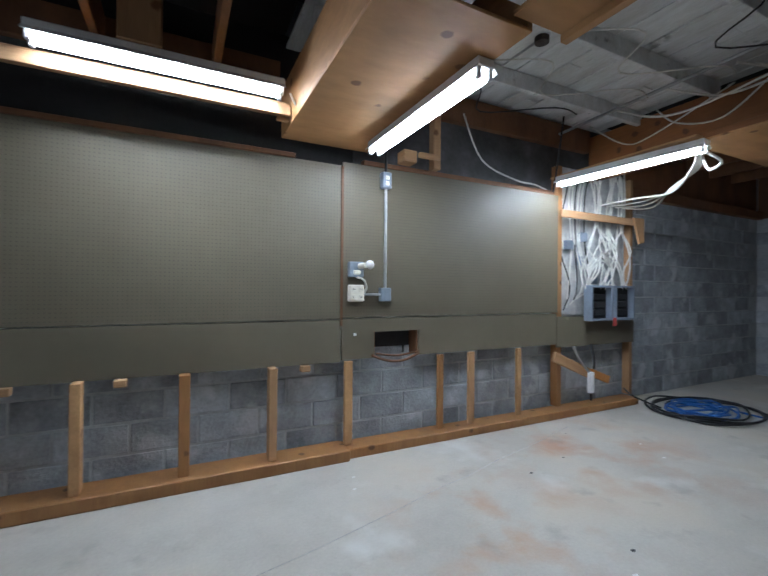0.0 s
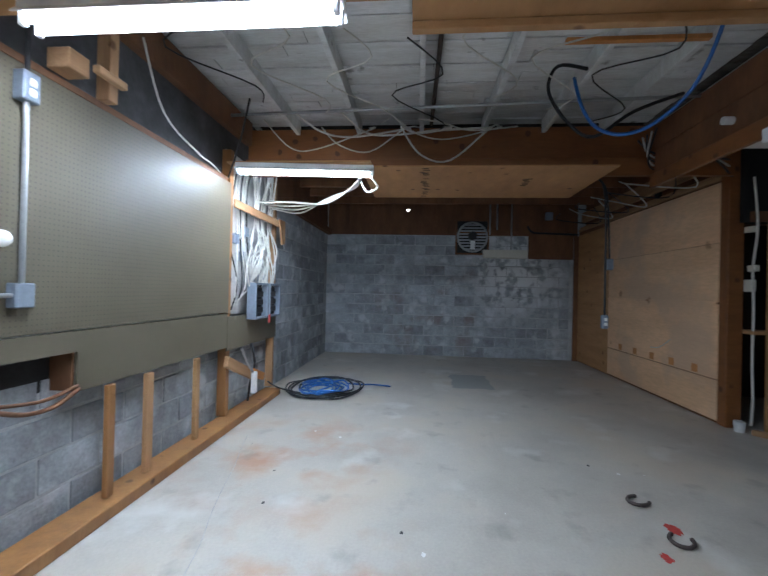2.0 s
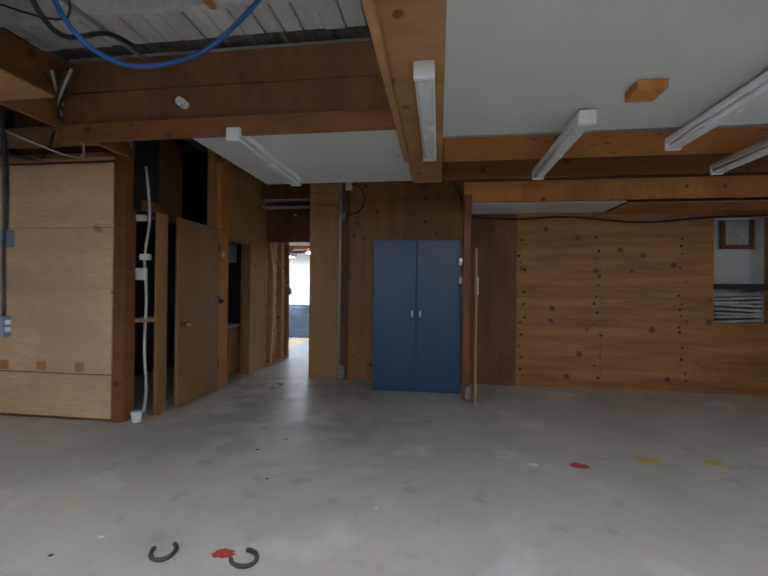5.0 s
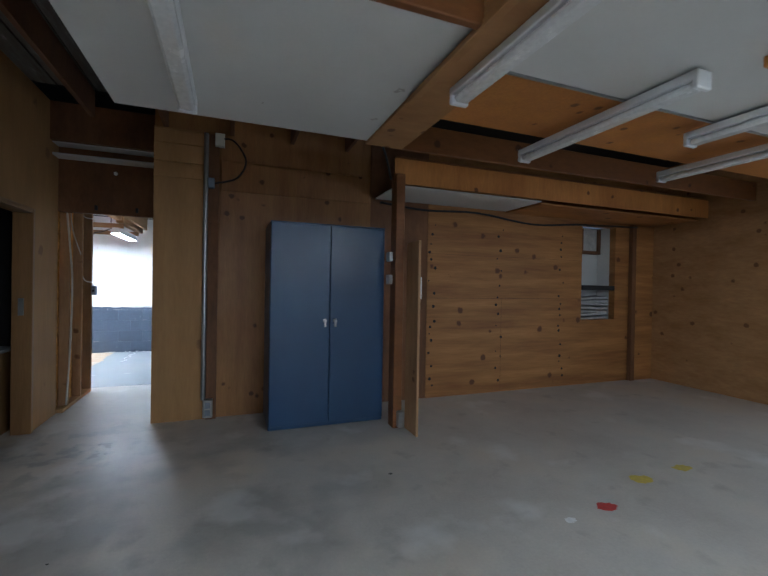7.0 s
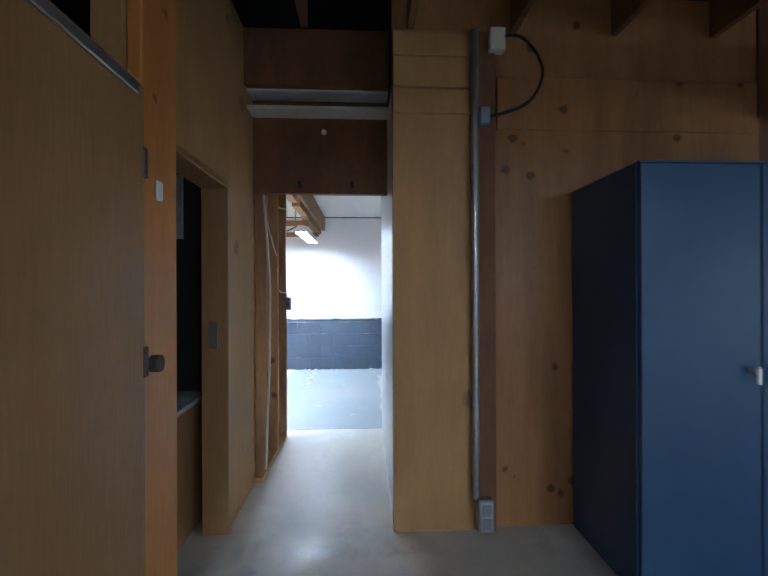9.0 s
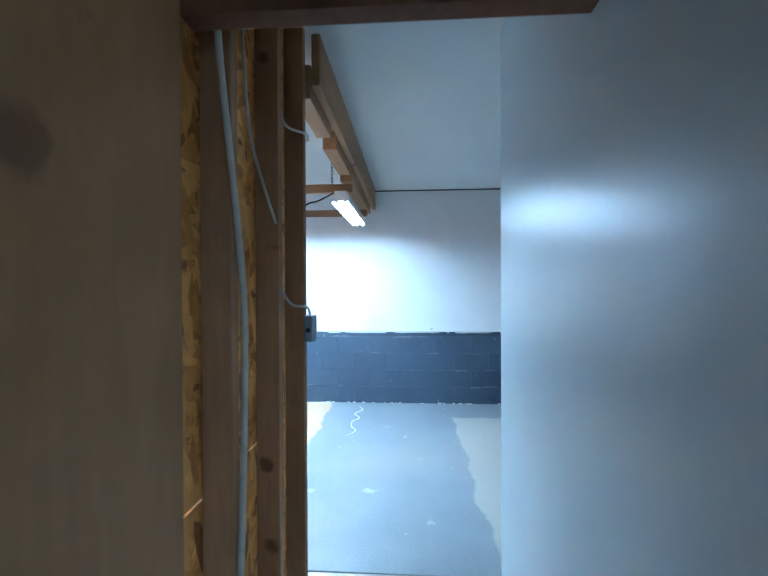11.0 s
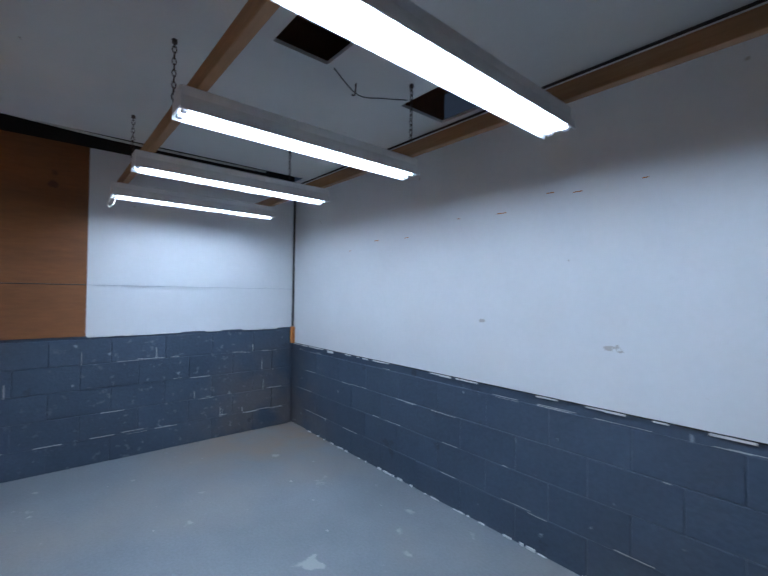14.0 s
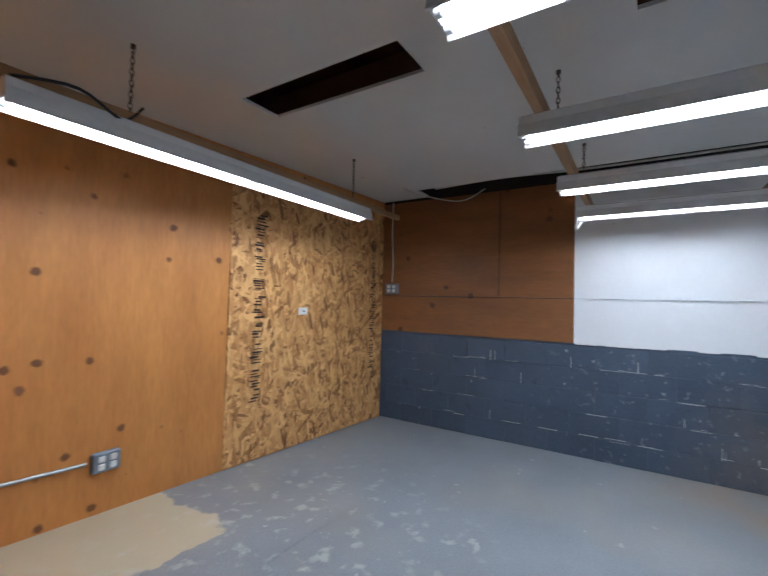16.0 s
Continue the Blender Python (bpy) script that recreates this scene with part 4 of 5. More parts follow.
# ---- east wall things ----
fan = thing("exhaust_fan", (8.08, 0.26, 2.05), "round louvred exhaust fan in a square steel frame", "fan")
bm = boxes((-0.05, -0.33, 0.0, 0.0, 0.33, 0.03), (-0.05, -0.33, 0.67, 0.0, 0.33, 0.7), (-0.05, -0.33, 0.03, 0.0, -0.30, 0.67), (-0.05, 0.30, 0.03, 0.0, 0.33, 0.67))
part("frame", bm, DARKWOOD, fan)
bm = bmesh.new()
ring = [(-0.06, 0.29 * math.cos(a), 0.35 + 0.29 * math.sin(a)) for a in (2 * math.pi * j / 24 for j in range(25))]
sweep(bm, ring, 0.022, per=1)
part("ring", bm, STEEL, fan)
part("backing", boxes((-0.012, -0.3, 0.03, -0.004, 0.3, 0.67)), DARK, fan)
for k in range(9):
    z = 0.11 + 0.06 * k
    h = math.sqrt(max(0.0, 0.28 ** 2 - (z - 0.35) ** 2))
    part("louvre", boxes((-0.045, -h, z - 0.012, -0.02, h, z + 0.016), bevel=0.003), STEEL, fan)
part("motor", cyl(bmesh.new(), (-0.11, 0, 0.37), (-0.03, 0, 0.37), 0.085, 20), DARK, fan)
part("label_plate", boxes((-0.118, -0.045, 0.1, -0.111, 0.045, 0.27), bevel=0.003), ENAMEL, fan, "white tag plate")
solid("wall_heater", boxes((8.0, -0.82, 2.0, 8.09, 0.05, 2.15), (8.02, -0.8, 1.985, 8.08, 0.03, 2.0), bevel=0.006), PLASTIC, "long cream metal box on the wall", "wall box")
structure("trim_wall_plate", boxes((8.06, -1.7, 2.44, 8.083, 0.6, 2.53), (8.06, -1.7, 1.98, 8.084, -0.84, 2.44)), DARKWOOD, "brown boards patched beside the fan")
for yy, zt in ((-0.08, 2.45), (-0.22, 2.55), (-0.5, 2.16)):
    solid("hanging_pipe", cyl(bmesh.new(), (8.03, yy, zt), (8.03, yy, 3.19), 0.016), STEEL, "thin pale pipe hanging on the wall", "pipe", "wall pipes")
solid("black_pipe", sweep(bmesh.new(), [(8.0, -0.8, 2.62), (8.0, -0.9, 2.5), (8.0, -1.2, 2.48), (7.98, -1.75, 2.46)], 0.022), CABLE_B, "black bent pipe along the boards", "pipe")
solid("wall_box", boxes((8.0, -1.28, 2.75, 8.08, -1.15, 2.9), bevel=0.006), BOXGREY, "grey box on the upper boards", "junction box")
solid("vent_pinhole", boxes((8.08, 1.52, 2.92, 8.084, 1.57, 2.96)), DAYSPOT, "bright daylight pinhole in the boards", "hole")
for yy in (0.95, 2.0, 2.75):
    solid("wall_stain_board", boxes((8.07, yy, 2.445, 8.084, yy + 0.09, 3.1), bevel=0.003), DARKWOOD, "dark upright batten on the boards", "batten", "wall battens")
structure("trim_beam_ledge", boxes((4.8, 3.12, 2.42, 8.06, 3.2, 2.54), bevel=0.004), DARKWOOD, "dark ledger along the block wall")

rnd = random.Random(12)
for yb, xa_, xb_ in ((1.25, 3.55, 4.65), (0.25, 3.9, 4.3)):
    bm = bmesh.new()
    xk = xa_
    while xk < xb_:
        w = rnd.uniform(0.012, 0.03)
        if rnd.random() < 0.7:
            yk = yb + rnd.uniform(-0.02, 0.02)
            box(bm, xk, yk - 0.03, 2.4225, xk + w, yk + 0.03, 2.4245)
        xk += w + 0.03
    tagged(solid("ink_band", bm, INK, "row of black ink dashes, unreadable, under the soffit", "printing"), kind="stuff")
# cables on the tan wall
wire("cable", [(4.05, -0.3, 2.5), (3.96, -0.47, 2.40), (3.94, -0.5, 2.0), (3.935, -0.5, 1.5), (3.93, -0.5, 1.11)], 0.011, CABLE_B, "dark drop cord hanging from the soffit end", "drop cords")
do = thing("cord_outlet", (3.93, -0.5, 0.98), "grey outlet box hanging on a drop cord", "outlet")
part("box", boxes((-0.03, -0.028, 0, 0.03, 0.028, 0.13), bevel=0.008), BOXGREY, do)
for gz in (0.03, 0.075):
    part("socket_face", boxes((-0.034, -0.017, gz, -0.029, 0.017, gz + 0.03), bevel=0.003), BEAD, do)
wire("cable", [(4.02, -0.32, 2.5), (3.98, -0.5, 2.38), (3.95, -0.53, 2.0), (3.985, -0.56, 1.66)], 0.008, CABLE_B, "thin dark cord to the hanging switch", "drop cords")
solid("switch_box", boxes((3.955, -0.59, 1.55, 4.015, -0.53, 1.66), bevel=0.008), BOXGREY, "grey steel switch box hanging on a cord", "switch")
for k in range(5):
    solid("paint_mark", boxes((4.62 + 0.42 * k, -1.8, 0.47, 4.72 + 0.42 * k, -1.797, 0.56), bevel=0.001), PLY, "faint brown square mark on plywood", "mark", "square marks")
wire("cord_scrap", [(5.1, -1.79, 0.78), (5.3, -1.78, 0.66), (5.5, -1.78, 0.63)], 0.006, CABLE_W, "white cord scrap on plywood", "wall cords")
for k in range(6):
    rr = random.Random(20 + k)
    wire("cable", [(4.3 + 0.5 * k, -1.5 + rr.uniform(-0.2, 0.2), 2.75), (4.7 + 0.5 * k, -1.804, 2.55 + rr.uniform(-0.015, 0.01)), (5.0 + 0.5 * k, -1.45 + rr.uniform(-0.1, 0.3), 2.66), (5.4 + 0.45 * k, -1.3, 2.8)], 0.009, CABLE_B if k % 2 else CABLE_W, "tangled cable above the plywood wall", "ceiling cables")

# ---- ceiling cables, pipe and hose ----
solid("ceiling_pipe", cyl(bmesh.new(), (3.56, 3.18, 2.94), (3.33, -0.95, 2.94), 0.014), STEEL, "pale thin conduit under the rafters", "pipe")
solid("rusty_pipe", cyl(bmesh.new(), (1.5, 1.16, 3.05), (4.1, 1.2, 3.05), 0.018), RUST, "rusty pipe between rafters", "pipe")
solid("wood_stick", boxes((2.52, -0.5, 2.925, 2.56, 0.38, 2.955), bevel=0.003), PLY, "orange wood stick nailed under rafters", "wood stick")
wire("air_hose", [(2.0, -0.25, 2.95), (2.25, -0.36, 2.80), (2.55, -0.40, 2.62), (2.8, -0.3, 2.50), (2.93, -0.15, 2.48), (2.99, 0.0, 2.56), (3.0, 0.1, 2.72), (3.0, 0.16, 2.94)], 0.013, HOSE_BLUE, "blue air hose looped from the rafters", "ceiling cables")
wire("cable", [(2.9, 0.1, 2.95), (3.0, 0.28, 3.03), (3.02, 0.34, 2.85), (3.0, 0.2, 2.6), (3.02, 0.0, 2.5), (3.05, -0.3, 2.7), (3.3, -0.8, 2.95)], 0.013, CABLE_B, "black cable looped from the rafters", "ceiling cables")
rnd = random.Random(11)
for k in range(8):
    y0 = 3.05 - rnd.uniform(0.0, 0.45) - 0.4 * k * rnd.uniform(0.5, 1.1)
    sag = rnd.choice((0.05, 0.1, 0.15, 0.2, 0.28))
    wire("cable", [(3.6 + rnd.uniform(-0.1, 0.3), y0, 2.95), (3.75 + rnd.uniform(-0.1, 0.2), y0 - 0.2, 2.95 - sag), (3.9 + rnd.uniform(-0.1, 0.1), y0 - 0.5, 2.93 - sag * 1.1), (3.95, y0 - 0.8 - 0.3 * rnd.random(), 2.95), (4.05, y0 - 1.0, 3.0)],
         0.007 + 0.003 * (k % 2), CABLE_W, "slack white cable drooping under the rafters", "ceiling cables")
for k in range(7):
    y0, x0 = 2.9 - 0.5 * k, 1.7 + 0.25 * (k % 4)
    wire("cable", [(x0, y0, 2.94), (x0 + 0.4, y0 - 0.25, 2.91), (x0 + 0.75, y0 + 0.15, 2.93), (x0 + 1.2, y0 - 0.3, 2.88), (x0 + 1.6, y0 - 0.2, 2.94)], 0.006, CABLE_W if k % 3 else CABLE_B, "thin cable stapled across the rafters", "ceiling cables")
wire("cable", [(3.45, 3.1, 2.3), (3.2, 3.1, 2.36), (2.9, 3.06, 2.36), (2.5, 3.08, 2.5), (2.3, 3.1, 2.9)], 0.008, CABLE_W, "thin white cable above the pegboard", "wall cables")
wire("cable", [(3.4, 3.05, 2.3), (3.3, 2.9, 2.6), (3.25, 2.8, 2.95)], 0.009, CABLE_B, "dark cable up to the rafters", "wall cables")
wire("cable", [(0.6, 2.62, 2.5), (0.66, 2.66, 2.42), (0.7, 2.75, 2.40), (0.72, 2.7, 2.5), (0.66, 2.7, 2.7)], 0.007, CABLE_W, "white flex at the light end", "wall cables")
for k in range(5):
    wire("cable", [(3.75 + 0.08 * k, -0.85, 2.85), (3.98, -0.9, 2.6 + 0.03 * k), (4.12, -1.15, 2.55 + 0.04 * k), (3.9, -1.4, 2.62), (4.1, -1.75, 2.5 + 0.08 * k)], 0.009, CABLE_W if k % 2 else CABLE_B, "cable bundle bending down to the post", "ceiling cables")
solid("bulb_holder", cyl(bmesh.new(), (3.05, -1.0, 2.62), (3.05, -0.93, 2.62), 0.03), ENAMEL, "white porcelain lamp holder on the beam", "lamp holder")
solid("wood_scrap", boxes((0.05, -0.72, 2.36, 0.2, -0.56, 2.41), bevel=0.004), PLY, "orange wood scrap on the white ceiling", "wood")
solid("ceiling_box", cyl(bmesh.new(), (2.3, 2.2, 3.06), (2.3, 2.2, 3.1), 0.05, 16), RUST, "round rusty ceiling box", "junction box")

# ---- post side, doors and passage ----
for (bx, bz, h) in ((4.17, 1.99, 0.06), (4.16, 1.43, 0.12), (4.12, 1.6, 0.06)):
    solid("switch_box", boxes((bx - 0.05, -2.0, bz - h / 2, bx + 0.05, -1.952, bz + h / 2), bevel=0.006), PLASTIC, "ivory switch box on the post side", "switch", "post switches")
wire("cable", [(4.12, -1.97, 2.5), (4.08, -1.98, 2.0), (4.13, -1.98, 1.6), (4.1, -1.97, 1.2), (4.12, -1.98, 0.7), (4.09, -1.97, 0.3), (4.12, -1.98, 0.06)], 0.012, CABLE_W, "grey cable wandering down the post", "wall cords")
solid("door_stop_bar", boxes((4.08, -2.2, 0.95, 4.3, -1.955, 0.985), bevel=0.004), PINE_Y, "wood bar across the dark opening", "wood")
solid("paint_cup", cyl(bmesh.new(), (4.1, -1.86, 0.0), (4.1, -1.86, 0.1), 0.04, 20, 0.05), BEAD, "small white cup on the concrete floor", "cup")
ob = solid("wood_wedge", boxes((-0.06, -0.03, 0, 0.06, 0.03, 0.05), bevel=0.006), PINE_X, "wooden wedge on the floor by the post", "wood")
ob.matrix_world = pose(3.97, -1.95, 0, 0, 0, 35)
solid("plank_leaning", boxes((4.05, -2.22, 0, 4.09, -2.07, 2.06), bevel=0.005), DOORWOOD, "tall brown plank standing at the opening", "plank")
structure("trim_opening_head", boxes((4.1, -2.2, 2.06, 4.15, -1.96, 2.16)), DARKWOOD, "dark opening head")
d = thing("door_leaf", (4.0, -3.1, 0.0), "brown flush wooden door standing open flat against the wall", "door")
part("panel", boxes((-0.02, 0, 0.015, 0.02, 0.8, 2.05), bevel=0.004), DOORWOOD, d)
kn = part("knob", cyl(bmesh.new(), (-0.075, 0.73, 0.9), (-0.02, 0.73, 0.9), 0.012), BRASS, d, "brass door knob")
bm = bmesh.new()
bmesh.ops.create_uvsphere(bm, u_segments=16, v_segments=10, radius=0.03, matrix=Matrix.Translation((-0.09, 0.73, 0.9)))
part("ball", bm, BRASS, kn)
part("rose", cyl(bmesh.new(), (-0.03, 0.73, 0.9), (-0.02, 0.73, 0.9), 0.032, 20), BRASS, d)
for hz in (0.3, 1.75, 1.1):
    part("hinge", boxes((-0.026, -0.012, hz, 0.0, 0.012, hz + 0.1), bevel=0.003), RUST, d)
part("top_rail", boxes((-0.032, 0.05, 2.0, -0.021, 0.55, 2.035), bevel=0.004), STEEL, d, "pale metal rail along the top")
solid("door_post", boxes((4.0, -3.37, 0, 4.048, -3.12, 2.9), bevel=0.005), PLY, "knotty pine door post", "post")
solid("catch_plate", boxes((3.988, -3.24, 1.7, 3.999, -3.2, 1.77), bevel=0.004), ENAMEL, "white plastic catch on the post", "catch")
solid("bolt_knob", cyl(bmesh.new(), (3.97, -3.18, 1.13), (3.999, -3.18, 1.13), 0.03, 16), RUST, "dark round bolt on the post", "bolt")
solid("strike_plate", boxes((4.09, -4.059, 1.05, 4.13, -4.052, 1.2)), STEEL, "steel strike plate on the frame", "plate")
v = thing("vanity_cabinet", (4.55, -4.1, 0.0), "wooden washroom cabinet in the dark room", "cabinet")
part("body", boxes((-0.3, -0.22, 0, 0.3, 0.22, 0.72), bevel=0.006), DOORWOOD, v)
part("top", boxes((-0.32, -0.24, 0.721, 0.32, 0.24, 0.75), bevel=0.006), PAPER, v)
solid("white_jar", cyl(bmesh.new(), (4.4, -4.0, 0.751), (4.4, -4.0, 0.88), 0.045, 20), BEAD, "white jar on the washroom cabinet", "jar")
solid("wall_panel_blue", boxes((4.4, -4.349, 1.7, 5.2, -4.33, 2.1)), PAPER, "pale panel on the washroom wall", "panel")
for hx in (3.35, 3.72):
    solid("coat_hook", boxes((hx - 0.012, -4.66 + 0.001, 2.1, hx + 0.012, -4.63, 2.15), bevel=0.003), DARK, "small dark hook on the header", "hook", "header hooks")
solid("header_cap", cyl(bmesh.new(), (3.55, -4.659, 2.5), (3.55, -4.64, 2.5), 0.018), BEAD, "white plastic cap on the header", "cap")
# conduit beside the passage
c = thing("wall_conduit", (2.62, -4.035, 0.0), "grey conduit pipe with a low outlet box", "conduit")
part("pipe", cyl(bmesh.new(), (0.02, 0.03, 0.2), (0.02, 0.03, 2.84), 0.022, 14), STEEL, c)
part("batten", boxes((-0.1, -0.004, 0.0, -0.005, 0.022, 2.84)), DARKWOOD, c)
bx = part("outlet_box", boxes((-0.07, 0.023, 0.03, 0.02, 0.085, 0.21), bevel=0.008), STEEL, c)
part("receptacle", boxes((-0.05, 0.084, 0.05, 0.0, 0.09, 0.11), (-0.05, 0.084, 0.125, 0.0, 0.09, 0.185), bevel=0.004), BOXGREY, bx)
part("elbow_box", boxes((-0.06, 0.0, 2.3, 0.0, 0.07, 2.4), bevel=0.008), BOXGREY, c)
part("top_box", boxes((-0.15, 0.0, 2.72, -0.06, 0.06, 2.85), bevel=0.006), PLASTIC, c)
wire("cable", [(2.5, -3.99, 2.8), (2.38, -3.96, 2.78), (2.27, -3.95, 2.6), (2.35, -3.96, 2.42), (2.56, -3.99, 2.35)], 0.009, CABLE_B, "black cable looping to the conduit", "wall cords")
# blue steel cabinet
cab = thing("steel_cabinet", (1.5, -3.46, 0.0), "blue steel double-door storage cabinet on concrete", "cabinet")
part("body", boxes((-0.56, -0.58, 0.0, 0.56, -0.022, 1.945), bevel=0.006), CABBLUE, cab)
for s in (-1, 1):
    dr = part("door", boxes((min(s * 0.003, s * 0.555), -0.02, 0.04, max(s * 0.003, s * 0.555), 0, 1.935), bevel=0.004), CABBLUE, cab)
    h = part("handle", cyl(bmesh.new(), (s * 0.05, 0.0, 1.02), (s * 0.05, 0.03, 1.02), 0.016), CHROME, dr, "chrome handle")
    part("lever", boxes((s * 0.05 - 0.01, 0.03, 0.96, s * 0.05 + 0.01, 0.042, 1.04), bevel=0.004), CHROME, dr, "chrome lever")
part("top_rail", boxes((-0.56, -0.021, 1.937, 0.56, -0.002, 1.946)), CABBLUE, cab)
# bay post, plank and clutter
structure("trim_bay_post", boxes((0.84, -3.33, 0, 0.93, -3.2, 2.44), bevel=0.005), PLYD, "brown bay post")
ob = solid("leaning_plank", boxes((0.79, -3.19, 0, 0.815, -2.93, 1.78), bevel=0.004), PINE, "weathered plank standing against the post", "plank")
solid("paint_drip", boxes((0.778, -2.945, 1.25, 0.7905, -2.929, 1.45), bevel=0.006), BEAD, "white paint drip along the plank edge", "paint")
solid("outlet_box", boxes((0.835, -3.199, 0.02, 0.9, -3.14, 0.17), bevel=0.006), STEEL, "steel outlet box low on the post", "outlet")
for bz in (1.38, 1.6):
    solid("switch_box", boxes((0.94, -3.32, bz, 0.98, -3.24, bz + 0.09), bevel=0.005), STEEL, "steel switch box on the post side", "switch", "post switches")
wire("cable", [(0.8, -4.0, 2.32), (0.2, -4.02, 2.28), (-0.5, -4.0, 2.3), (-1.4, -4.02, 2.22), (-2.2, -4.0, 2.27), (-3.3, -3.98, 2.3)], 0.014, CABLE_B, "black cable slung along the wall top", "wall cords")
wire("cable", [(1.25, -3.0, 2.8), (1.6, -2.9, 2.62), (1.9, -2.75, 2.68), (2.1, -2.6, 2.8)], 0.008, CABLE_W, "white cable under the joists", "ceiling cables")
wire("cable", [(0.95, -3.3, 2.4), (1.1, -3.1, 2.6), (1.3, -2.8, 2.62), (1.4, -2.5, 2.7)], 0.01, CABLE_B, "dark cable above the post", "ceiling cables")
structure("wall_bay_recess", boxes((-2.95, -4.4, 0.9, -2.3, -4.37, 2.3), (-2.95, -4.37, 0.88, -2.3, -4.15, 0.92), (-2.97, -4.4, 0.9, -2.95, -4.15, 2.3), (-2.32, -4.37, 0.92, -2.3, -4.151, 2.28)), CEIL, "pale recess behind the bay wall")
solid("shelf_board", boxes((-2.95, -4.36, 1.35, -2.325, -4.05, 1.42), bevel=0.004), DARK, "dark shelf board in the wall recess", "shelf")
sf = thing("window_sash", (-2.75, -4.33, 1.9), "small framed dark pane in the recess", "frame")
part("rail", boxes((-0.2, -0.03, 0, 0.2, 0.02, 0.05), (-0.2, -0.03, 0.05, -0.15, 0.02, 0.38), (0.15, -0.03, 0.05, 0.2, 0.02, 0.38)), DARKWOOD, sf)
part("pane", boxes((-0.15, -0.02, 0.05, 0.15, -0.012, 0.38)), PAPER, sf)
solid("cardboard_piece", boxes((-2.47, -4.35, 1.421, -2.33, -4.33, 1.66)), TAN, "piece of cardboard in the recess", "cardboard")
for k in range(7):
    ob = solid("paper", boxes((-0.28, -0.12, 0, 0.28, 0.12, 0.03), bevel=0.003), PAPER, "crumpled pale paper bundle in the recess", "papers", "papers in the recess")
    ob.matrix_world = pose(-2.635, -4.25, 0.922 + 0.05 * k, 4 * math.sin(2 * k), 3 * math.cos(k), 3 * math.sin(k))
structure("trim_bay_corner", boxes((-3.3, -4.045, 0, -3.22, -3.98, 2.33), bevel=0.004), DARKWOOD, "dark corner post in the bay")
structure("wall_bay_return", boxes((-3.7, -4.04, 0, -3.32, -4.01, 2.33)), BAYPLY, "knotty plywood return in the bay")

rnd = random.Random(41)
bm = bmesh.new()
for xc in (0.1, -0.89, -1.93):
    zc = 0.15
    while zc < 2.15:
        r = rnd.uniform(0.008, 0.022)
        dx = rnd.uniform(-0.05, 0.05)
        cyl(bm, (xc + dx, -4.0505, zc), (xc + dx, -4.0485, zc), r, 8)
        zc += rnd.uniform(0.06, 0.2)
tagged(solid("nail_stain", bm, INK, "dark nail stains in rows on the plywood", "stain"), kind="stuff")

# ---- floor marks and scraps of the workshop ----
def blot(name, x, y, r, material, label, category, seed):
    rr = random.Random(seed)
    bm = bmesh.new()
    n = 18
    top = [bm.verts.new((x + r * (0.7 + 0.5 * rr.random()) * math.cos(2 * math.pi * k / n), y + 0.7 * r * (0.7 + 0.5 * rr.random()) * math.sin(2 * math.pi * k / n), 0.002)) for k in range(n)]
    bm.faces.new(top)
    return solid(name, bm, material, label, category, "floor marks")


for k, (x, y, r, m, lab) in enumerate(((0.17, -1.49, 0.07, RED, "red paint spot on the concrete floor"), (2.25, -0.16, 0.06, RED, "red paint spot on the concrete floor"), (1.98, 0.03, 0.04, RED, "red paint spot on the concrete floor"),
                                    (-0.39, -1.68, 0.09, YELLOW, "faded yellow paint spot on the concrete floor"), (-0.87, -1.71, 0.08, YELLOW, "faded yellow paint spot on the concrete floor"), (0.5, -1.45, 0.04, BEAD, "white paint spot on the concrete floor"))):
    blot("paint_spot", x, y, r, m, lab, "paint spot", k)
for k, (x, y, a) in enumerate(((2.54, -0.12, 30), (2.13, -0.13, 60))):
    bm = bmesh.new()
    sweep(bm, [(0.055 * math.cos(t), 0.07 * math.sin(t), 0.012) for t in (math.pi * (-0.2 + 1.4 * j / 10) for j in range(11))], 0.011)
    ob = solid("horseshoe", bm, RUST, "rusty iron horseshoe lying on the concrete", "horseshoe", "horseshoes on the floor")
    ob.matrix_world = pose(x, y, 0, 0, 0, a)
rnd = random.Random(3)
for k in range(26):
    x, y = rnd.uniform(0.3, 3.6), rnd.uniform(-2.5, 2.7)
    blot("floor_chip", x, y, rnd.uniform(0.006, 0.02), BEAD if k % 2 else DARK, "tiny paint chip on the concrete floor", "chip", 50 + k)


bm = bmesh.new()
rnd2 = random.Random(31)
sweep(bm, [(-0.6 + 0.3 * k, 1.73 + 0.08 * k + rnd2.uniform(-0.012, 0.012), 0.0) for k in range(14)], 0.0025, seg=4, per=3)
structure("trim_floor_crack", bm, PAPER, "thin pale-filled crack across the concrete floor")


